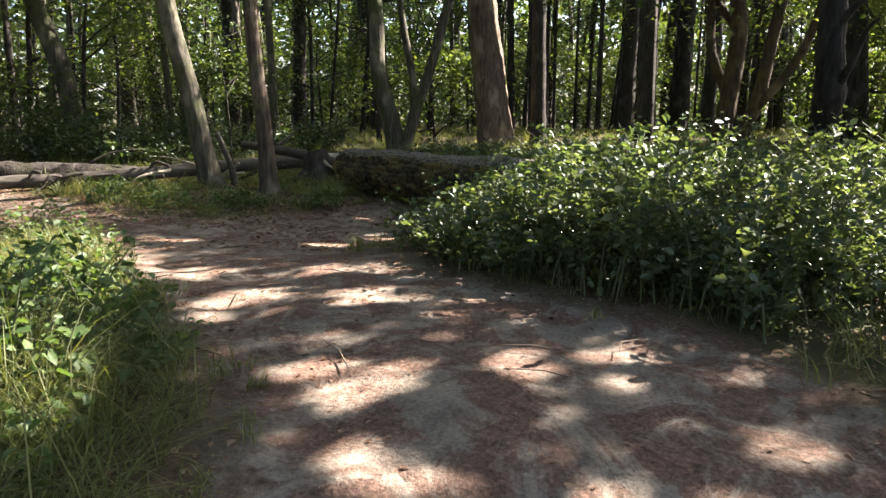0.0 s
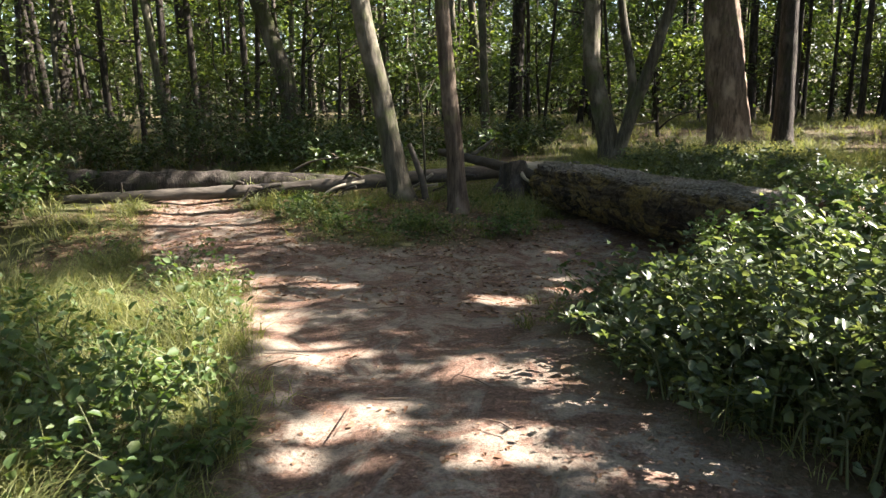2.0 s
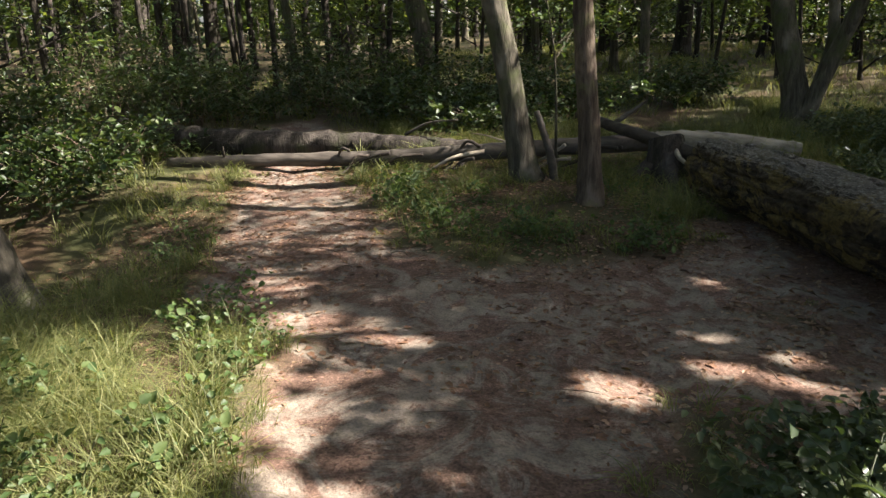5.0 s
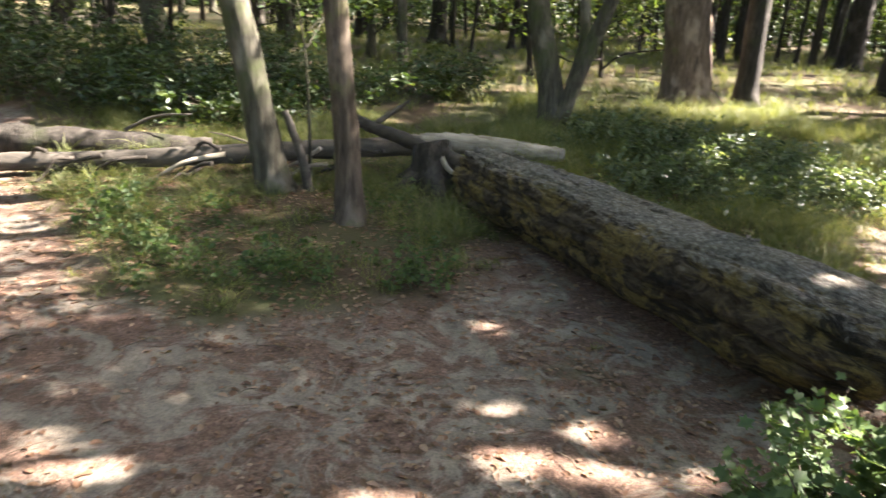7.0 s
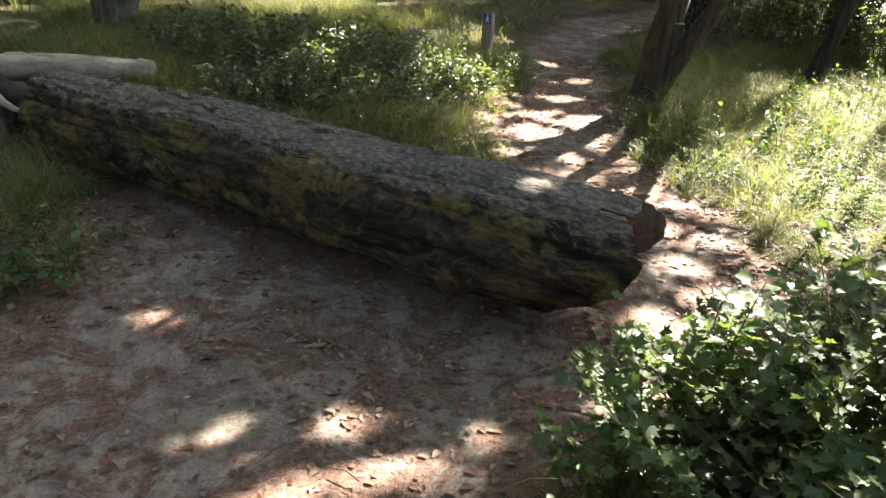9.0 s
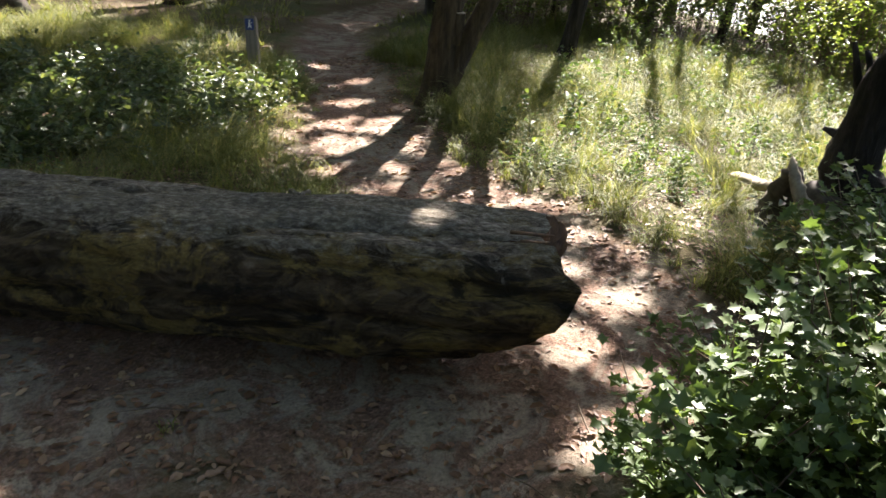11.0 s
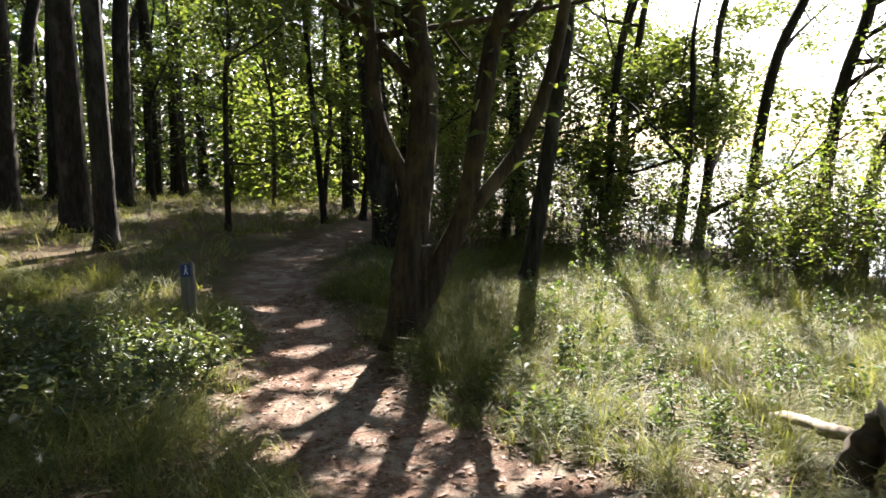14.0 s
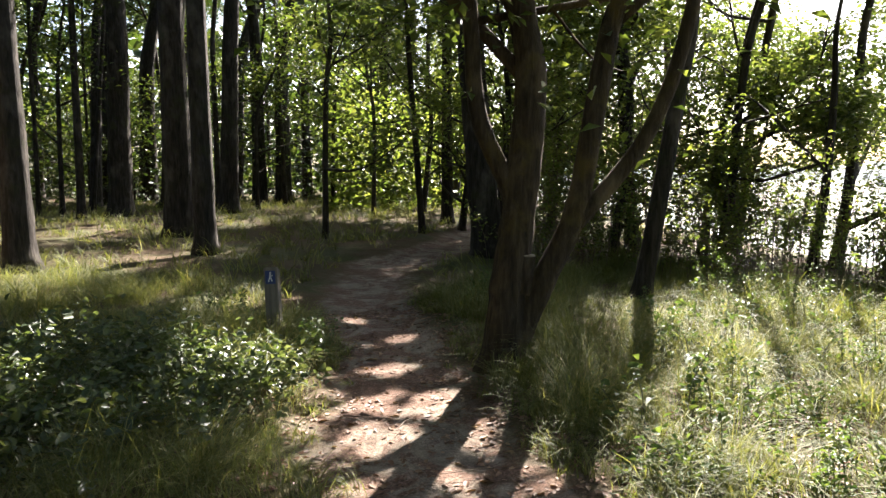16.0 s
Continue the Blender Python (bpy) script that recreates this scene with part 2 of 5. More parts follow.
def sm(e0, e1, v):
    k = np.clip((v - e0) / (e1 - e0), 0, 1)
    return k * k * (3 - 2 * k)


def terrain(x, y):
    x, y = np.asarray(x, float), np.asarray(y, float)
    z = 0.13 * np.exp(-(x ** 2 + (y - 3.4) ** 2) / 3.5) - 0.11 * np.exp(-((x + 0.3) ** 2 + (y - 6.6) ** 2) / 1.6)
    z = z - 0.27 * sm(2.0, 0.3, y) * sm(5, 2, np.abs(x))
    z = z - 0.35 * sm(-4.1, -5.0, x) * sm(7.6, 6.0, y)
    z = z + 0.030 * np.clip(y - 9, 0, 14)
    z = z + 0.03 * wave(x, y, 1.1, 2) + 0.012 * wave(x, y, 3.7, 5)
    out = np.maximum(np.hypot(x - 2, y - 9) - 22, 0)
    z = z + 0.004 * out * (1 + wave(x, y, 0.11, 4)) * (out < 400)
    s = (x - 10.5) * 0.82 - (y - 8) * 0.55
    return z * sm(8, 0, s) - 3.6 * sm(-0.3, 9, s) - 0.02 * np.clip(s - 9, 0, 60)


def tz(x, y):
    return float(terrain(x, y))


TRODDEN = (
    ((0.9, -4, 1.1), (0.6, 1, 1.1), (0.33, 2.3, 0.98), (-0.6, 3.5, 0.7), (-1.02, 4.4, 0.76), (-1.5, 5.3, 0.95), (-1.7, 6.2, 0.95), (-0.5, 6.45, 0.7), (0.5, 6.62, 0.5), (1.45, 6.6, 0.5)),
    ((-1.7, 6.0, 0.9), (-3.2, 6.3, 0.75), (-4.4, 7.4, 0.6), (-5.8, 9.0, 0.42), (-8.0, 11.5, 0.5)),
    ((-1.5, 6.5, 0.5), (-0.6, 7.6, 0.55), (-0.5, 8.2, 0.4)),
    ((-0.8, 8.7, 0.35), (0.0, 7.7, 0.45), (0.5, 7.0, 0.45), (1.3, 6.6, 0.4)),
    ((1.45, 6.5, 0.55), (2.0, 7.3, 0.5), (2.1, 8.3, 0.5), (2.35, 9.3, 0.58), (3.1, 10.4, 0.45), (4.1, 11.9, 0.42), (5.0, 13.4, 0.46), (6.3, 14.7, 0.5), (9.2, 16.0, 0.6), (14, 19, 0.7)),
)


def path_dist(x, y):
    """Signed distance to the edge of the trodden ground, negative on it."""
    best = np.full(np.shape(x), 1e9)
    for line in TRODDEN:
        for (ax, ay, ar), (bx, by, br) in zip(line, line[1:]):
            dx, dy = bx - ax, by - ay
            k = np.clip(((x - ax) * dx + (y - ay) * dy) / (dx * dx + dy * dy), 0, 1)
            best = np.minimum(best, np.hypot(x - ax - k * dx, y - ay - k * dy) - (ar + k * (br - ar)))
    return best + 0.13 * wave(x, y, 2.3, 1) + 0.06 * wave(x, y, 7.3, 3) + 0.03 * wave(x, y, 17.0, 6)


def tube_arrays(pts, radii, sides=8, rough=0.0, rng=RNG, cap=True, squash=1.0):
    """Verts and quads of a tube along pts."""
    pts = [Vector(p) for p in pts]
    n = len(pts)
    vs, ref = [], Vector((0.31, 0.77, 0.55)).normalized()
    ang = np.linspace(0, 2 * math.pi, sides, endpoint=False)
    for i, p in enumerate(pts):
        d = (pts[min(i + 1, n - 1)] - pts[max(i - 1, 0)]).normalized()
        u = ref - d * ref.dot(d)
        u.normalize()
        w = d.cross(u)
        rr = radii[i] * (1 + rough * rng.uniform(-1, 1, sides))
        ring = np.array(p)[None] + (np.cos(ang) * rr)[:, None] * np.array(u)[None] + (np.sin(ang) * rr * squash)[:, None] * np.array(w)[None]
        vs.append(ring)
        ref = u
    verts = np.concatenate(vs)
    i, j = np.meshgrid(np.arange(n - 1), np.arange(sides), indexing="ij")
    a, b = i * sides + j, i * sides + (j + 1) % sides
    quads = np.stack([a, b, b + sides, a + sides], -1).reshape(-1, 4)
    polys = [quads]
    if cap:
        polys += [np.arange(sides)[::-1][None], (np.arange(sides) + (n - 1) * sides)[None]]
    return verts, polys


def tube(name, pts, radii, mat, parent=None, sides=8, rough=0.0, label="", rng=RNG):
    v, p = tube_arrays(pts, radii, sides, rough, rng)
    return part_me(name, smooth(np_mesh(name, v, p, mat)), parent, label)


def spline(pts, n):
    """n points along a smooth line through pts (Catmull-Rom); each may carry more than three numbers."""
    P = np.array(pts, float)
    P = np.concatenate([[2 * P[0] - P[1]], P, [2 * P[-1] - P[-2]]])
    out = []
    for s in np.linspace(0, len(pts) - 1 - 1e-6, n):
        i, u = int(s), s - int(s)
        a, b, c, d = P[i:i + 4]
        out.append(0.5 * (2 * b + (c - a) * u + (2 * a - 5 * b + 4 * c - d) * u * u + (3 * b - a - 3 * c + d) * u ** 3))
    return np.array(out)


LOBES = ((-0.5, 0.0), (-0.18, 0.2), (-0.2, 0.52), (0.02, 0.3), (0.2, 0.46), (0.22, 0.2), (0.5, 0.0), (0.22, -0.2), (0.2, -0.46), (0.02, -0.3), (-0.2, -0.52), (-0.18, -0.2))


def lobed_arrays(cent, size, rng, up=0.6):
    """Lobed leaves at the points cent, each cupped a little about its middle rib."""
    n = len(cent)
    nrm = rng.normal(size=(n, 3))
    nrm[:, 2] = np.abs(nrm[:, 2]) + up * 2
    nrm /= np.linalg.norm(nrm, axis=1)[:, None]
    t = rng.normal(size=(n, 3))
    t -= nrm * (t * nrm).sum(1)[:, None]
    t /= np.linalg.norm(t, axis=1)[:, None]
    s = np.cross(nrm, t)
    L = (size * rng.uniform(0.55, 1.3, n))[:, None]
    v = np.stack([cent + t * L * a + s * L * b + nrm * L * (0.22 * abs(b) - 0.1 * max(a, 0)) for a, b in LOBES], 1).reshape(-1, 3)
    k = np.arange(n)[:, None] * len(LOBES)
    return v, [np.concatenate([k + np.arange(7)[None], k + np.array([[0, 6, 7, 8, 9, 10, 11]])])]


def leaf_arrays(cent, size, rng, up=0.5, shape=0.55, fold=0.18, near=False):
    """Folded leaves at the points cent. near: six corners with a fuller outline."""
    n = len(cent)
    nrm = rng.normal(size=(n, 3))
    nrm[:, 2] = np.abs(nrm[:, 2]) + up * 2
    nrm /= np.linalg.norm(nrm, axis=1)[:, None]
    t = rng.normal(size=(n, 3))
    t -= nrm * (t * nrm).sum(1)[:, None]
    t /= np.linalg.norm(t, axis=1)[:, None]
    s = np.cross(nrm, t)
    L = (size * rng.uniform(0.6, 1.3, n))[:, None]
    Wd = L * shape
    if near:
        c = [cent - t * L * 0.5, cent - t * L * 0.2 + s * Wd * 0.5 + nrm * L * fold, cent + t * L * 0.2 + s * Wd * 0.38 + nrm * L * fold * 0.7,
             cent + t * L * 0.5 - nrm * L * 0.12, cent + t * L * 0.2 - s * Wd * 0.38 + nrm * L * fold * 0.7, cent - t * L * 0.2 - s * Wd * 0.5 + nrm * L * fold]
        v = np.stack(c, 1).reshape(-1, 3)
        k = np.arange(n)[:, None] * 6
        return v, [np.concatenate([k + np.array([[0, 3, 2, 1]]), k + np.array([[0, 5, 4, 3]])])]
    c = [cent - t * L * 0.5, cent + s * Wd * 0.5 + nrm * L * fold, cent + t * L * 0.5, cent - s * Wd * 0.5 + nrm * L * fold]
    v = np.stack(c, 1).reshape(-1, 3)
    k = np.arange(n)[:, None] * 4
    return v, [np.concatenate([k + np.array([[0, 2, 1]]), k + np.array([[0, 3, 2]])])]


# openings cut in the leaf canopy to place sun patches: where their beams reach the ground, and their half widths
BEAMS_START = (
    (-1.58, 4.2, 0.22, 0.19), (-0.73, 4.12, 0.21, 0.12), (-0.48, 4.08, 0.18, 0.16), (-1.06, 3.48, 0.17, 0.16), (-0.48, 3.37, 0.24, 0.15),
    (0.1, 3.29, 0.14, 0.12), (-0.16, 3.09, 0.13, 0.09), (-0.37, 2.33, 0.21, 0.15), (-0.58, 2.41, 0.09, 0.10), (0.22, 2.48, 0.13, 0.10),
    (0.62, 2.63, 0.14, 0.07), (-0.26, 1.83, 0.09, 0.08), (-0.07, 1.75, 0.09, 0.07), (1.03, 1.99, 0.10, 0.10), (0.45, 1.68, 0.15, 0.06),
    (0.74, 1.66, 0.13, 0.06), (-1.12, 3.16, 0.08, 0.07), (-0.49, 2.73, 0.08, 0.06), (0.62, 2.40, 0.07, 0.06), (-1.39, 4.27, 0.14, 0.08),
)
BEAMS_CLEARING = (
    (-3.29, 6.09, 0.19, 0.15), (-2.70, 5.58, 0.25, 0.2), (-2.22, 5.66, 0.23, 0.13), (-0.87, 5.75, 0.19, 0.16), (-0.46, 6.26, 0.11, 0.12),
    (-0.55, 6.68, 0.12, 0.12), (-0.13, 6.65, 0.09, 0.09), (-0.12, 6.35, 0.11, 0.1), (0.07, 6.24, 0.08, 0.07), (0.26, 6.33, 0.07, 0.07),
    (0.31, 6.93, 0.07, 0.07), (-0.73, 7.55, 0.07, 0.06), (-0.38, 6.38, 0.07, 0.06), (0.0, 6.88, 0.07, 0.06), (-2.5, 4.95, 0.2, 0.1),
)
BEAMS_BEYOND = (
    (0.9, 6.33, 0.15, 0.13), (1.95, 7.25, 0.11, 0.11), (1.88, 6.88, 0.2, 0.17), (1.44, 6.78, 0.16, 0.14), (1.39, 6.43, 0.14, 0.13),
    (1.18, 6.17, 0.12, 0.11), (2.63, 10.17, 0.25, 0.2), (2.98, 9.9, 0.22, 0.2), (2.38, 9.69, 0.2, 0.16), (2.76, 9.4, 0.13, 0.14),
    (3.88, 12.12, 0.14, 0.12), (3.83, 11.35, 0.15, 0.12), (3.2, 10.7, 0.2, 0.15), (2.71, 8.9, 0.11, 0.1), (2.5, 8.3, 0.16, 0.13),
    (2.28, 8.7, 0.11, 0.1), (2.1, 10.12, 0.17, 0.14), (2.36, 9.12, 0.11, 0.11), (1.83, 9.24, 0.11, 0.1), (2.1, 7.8, 0.22, 0.16),
    (2.0, 8.3, 0.12, 0.1), (2.38, 10.68, 0.14, 0.1),
)
BEAMS = BEAMS_START + BEAMS_CLEARING + BEAMS_BEYOND
# wider cuts for sunlight: the sunny verge, the bramble tops, the meadow above the bank
WIDE_BEAMS = (
    (-2.7, 4.5, 0.8), (-2.3, 3.7, 0.4), (3.7, 7.6, 1.2), (5.2, 8.3, 1.3), (4.8, 6.2, 1.0), (2.0, 10.8, 0.6), (1.4, 15.4, 1.2), (6.6, 9.6, 1.4), (7.0, 7.4, 1.2),
    (0.2, 5.65, 0.33), (0.6, 5.2, 0.3), (0.0, 3.95, 0.3), (0.5, 4.1, 0.45), (1.2, 3.5, 0.45), (1.9, 4.1, 0.5), (2.6, 4.6, 0.4), (3.6, 5.2, 0.6), (-2.2, 2.2, 0.35), (3.2, 13.0, 0.6), (-3.4, 12.8, 0.45),
    (-1.9, 3.3, 0.3), (-1.75, 2.4, 0.25), (-1.45, 1.7, 0.3), (0.0, 4.6, 0.35), (0.7, 4.9, 0.3), (2.0, 11.2, 0.35), (12.6, 24.0, 3.6), (10.4, 20.6, 1.4), (0.9, 4.1, 0.45), (1.6, 3.2, 0.45), (2.4, 3.7, 0.5), (1.3, 4.6, 0.35), (2.9, 4.2, 0.5), (1.6, 10.6, 0.35), (0.6, 11.4, 0.3),
)


def in_beam(c):
    # leaves and limbs found here are left out, to shape the sunlight
    gx = c[:, 0] - SUN.x / SUN.z * c[:, 2]
    gy = c[:, 1] - SUN.y / SUN.z * c[:, 2]
    hit = np.zeros(len(c), bool)
    ragged = 1 + 0.2 * np.sin(gx * 19 + gy * 7) + 0.16 * np.sin(gy * 23 - gx * 5)
    for x, y, rx, ry in BEAMS:
        hit |= np.hypot((gx - x) / (rx * 0.9 + 0.035), (gy - y) / (ry * 0.9 + 0.035)) < ragged
    for x, y, r in WIDE_BEAMS:
        hit |= np.hypot(gx - x, (gy - y) * 1.1) < r * 1.02 * ragged
    speck = wave(gx, gy, 5.3, 4) + 0.8 * wave(gx, gy, 11.0, 7)
    return hit | (speck > 1.3)


# ---------------------------------------------------------------- ground, path, water
def axis(lo, hi, step, far_lo, far_hi):
    inner = np.arange(lo, hi + 1e-6, step)
    left = lo - np.cumsum(step * 1.28 ** np.arange(1, 60))
    right = hi + np.cumsum(step * 1.28 ** np.arange(1, 60))
    return np.concatenate([left[left > far_lo][::-1], inner, right[right < far_hi]])


def build_ground():
    xs, ys = axis(-7.5, 9.5, 0.085, -900, 900), axis(-1.0, 16.5, 0.085, -900, 900)
    X, Y = np.meshgrid(xs, ys)
    D = path_dist(X, Y)
    Z = terrain(X, Y) - 0.035 * sm(0.15, -0.35, D) + 0.02 * sm(0.0, 0.4, D)
    near = (np.abs(X) < 12) & (np.abs(Y - 7) < 12)
    lump = 0.012 * wave(X, Y, 9, 7) + 0.003 * wave(X, Y, 17, 9)
    Z = Z + lump * near
    verts = np.stack([X, Y, Z], -1).reshape(-1, 3)
    ny, nx = X.shape
    j, i = np.meshgrid(np.arange(ny - 1), np.arange(nx - 1), indexing="ij")
    a = j * nx + i
    quads = np.stack([a, a + 1, a + nx + 1, a + nx], -1).reshape(-1, 4)
    mid = D.reshape(-1)[quads].mean(1)
    for name, pick, label, cat in (("ground", mid >= 0.0, "dark leaf-mould forest floor with moss between the trees", "ground"),
                                   ("path", mid < 0.0, "trodden sandy footpath strewn with dry leaf litter", "path")):
        q = quads[pick]
        used, inv = np.unique(q, return_inverse=True)
        me = smooth(np_mesh(name, verts[used], [inv.reshape(-1, 4)], M_SOIL))
        at = me.attributes.new("trodden", "FLOAT", "POINT")
        at.data.foreach_set("value", sm(0.3, -0.3, D.reshape(-1)[used]).astype(np.float32))
        tagged(new(name, me), label, cat, kind="structure")
    s = 1500.0
    w = np_mesh("water", np.array([[3, -s, -3.0], [s, -s, -3.0], [s, s, -3.0], [3, s, -3.0]]), [np.array([[0, 1, 2, 3]])], M_WATER)
    tagged(new("water", w), "bright open water of a lake below the wooded bank", "water", kind="structure")
    # low far shore beyond the water
    t = np.linspace(-0.5, 1.2, 120)
    r = 780.0
    bx, by = r * np.cos(t), r * np.sin(t)
    h = 9 + 5 * wave(t * 10, t * 7, 1.3, 3) + 2 * wave(t * 40, t * 31, 1.7, 1)
    low = np.stack([bx, by, np.full_like(t, -4)], -1)
    top = np.stack([bx * 1.03, by * 1.03, h], -1)
    back = np.stack([bx * 1.08, by * 1.08, np.full_like(t, -4)], -1)
    n = len(t)
    k = np.arange(n - 1)
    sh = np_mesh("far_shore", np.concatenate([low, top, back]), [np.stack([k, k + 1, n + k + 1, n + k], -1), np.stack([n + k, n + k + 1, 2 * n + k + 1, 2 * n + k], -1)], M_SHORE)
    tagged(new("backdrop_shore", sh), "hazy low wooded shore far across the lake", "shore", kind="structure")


build_ground()

# ---------------------------------------------------------------- trees


def crown_points(anchors, per, spread, rng, flat=0.55):
    a = np.repeat(np.array(anchors), per, axis=0)
    return a + rng.normal(size=a.shape) * np.array([spread, spread, spread * flat])


def tree(line, r0, height, label, mat, seed, limbs=6, crown=1200, leaf=0.13, spread=0.55, low=0.4, reach=2.2, stems=(), sides=10, name="tree", group="forest trees", clear=True, bend=0.15, foliage=None, twigs=0):
    """A tree: trunk through the points of line and on up to its height, limbs with side branches, a crown of single leaves.
    stems: further trunks from the same foot, each (points, radius)."""
    rng = np.random.default_rng(seed)
    foot = Vector(line[0])
    foot.z = tz(foot.x, foot.y) - 0.05
    root = thing(name, foot, label, "tree", group)
    anchors = []
    lines = [(list(line), r0)] + [(list(l), r) for l, r in stems]
    for li, (pts, r) in enumerate(lines):
        pts = [np.array(p, float) for p in pts]
        if li == 0:
            pts[0][2] = foot.z
        d = pts[-1] - pts[-2]
        d = d / np.linalg.norm(d)
        while pts[-1][2] < height:
            d = d + np.array([rng.normal() * bend, rng.normal() * bend, 0.25])
            d /= np.linalg.norm(d)
            pts.append(pts[-1] + d * max(1.0, height / 6))
        L = spline(pts, 7 * len(pts))
        k = np.linspace(0, 1, len(L))
        rad = r * (1 - 0.82 * k ** 1.1)
        if li == 0:
            rad = rad * (1 + 0.55 * np.exp(-(L[:, 2] - foot.z) / 0.16))
        loc = L - np.array(foot)
        tube("trunk" if li == 0 else "stem", loc, rad, mat, root, sides, 0.05, "", rng)
        nl = limbs if li == 0 else max(2, limbs // 2)
        for q in range(nl):
            u = low + (1 - low) * (q + rng.uniform(0.1, 0.9)) / nl
            i = min(int(u * (len(L) - 1)), len(L) - 2)
            a = rng.uniform(0, 2 * math.pi)
            ln = reach * rng.uniform(0.6, 1.2) * (1.15 - 0.6 * u)
            way = np.array([math.cos(a), math.sin(a), rng.uniform(0.1, 0.7)])
            b0 = loc[i]
            ps = [b0, b0 + way * ln * 0.5 + rng.normal(size=3) * 0.1 * ln, b0 + way * ln + np.array([0, 0, 0.12 * ln]) + rng.normal(size=3) * 0.15 * ln]
            ls = spline(ps, 7)
            if clear and in_beam(ls + np.array(foot)).mean() > 0.3:
                continue
            br = min(rad[i] * 0.55, 0.02 + 0.03 * ln)
            lv, lp = tube_arrays(ls, np.linspace(br, 0.008, 7), 6, 0.05, rng)
            if twigs:
                vs, qs, off = [lv], [lp[0]], len(lv)
                for s in rng.integers(1, 7, twigs):
                    d2 = rng.normal(size=3) * 0.5 + way * 0.6 + np.array([0, 0, 0.35])
                    tw = ln * rng.uniform(0.16, 0.42)
                    t2 = spline([ls[s], ls[s] + d2 * tw * 0.5 + rng.normal(size=3) * 0.07 * tw, ls[s] + d2 * tw + rng.normal(size=3) * 0.18 * tw], 5)
                    tv, tp = tube_arrays(t2, np.linspace(br * 0.42, 0.003, 5), 4, 0.05, rng, False)
                    vs.append(tv)
                    qs.append(tp[0] + off)
                    off += len(tv)
                    anchors.append(t2[-1])
                lv, lp = np.concatenate(vs), [np.concatenate(qs)] + lp[1:]
            part_me("limb", smooth(np_mesh("limb", lv, lp, mat)), root)
            for s in (3, 4, 5, 6):
                anchors.append(ls[s] + rng.normal(size=3) * 0.12 * ln)
        anchors += [loc[-1], loc[-2], loc[-4]]
    if crown:
        per = max(1, crown // len(anchors))
        c = crown_points(anchors, per, spread, rng)
        c = c[c[:, 2] > 0.5]
        if clear:
            c = c[~in_beam(c + np.array(foot))]
        if len(c):
            v, p = leaf_arrays(c, leaf, rng, 0.4)
            part_me("crown", np_mesh("crown", v, p, foliage or M_LEAF), root, "green summer leaves")
    return root


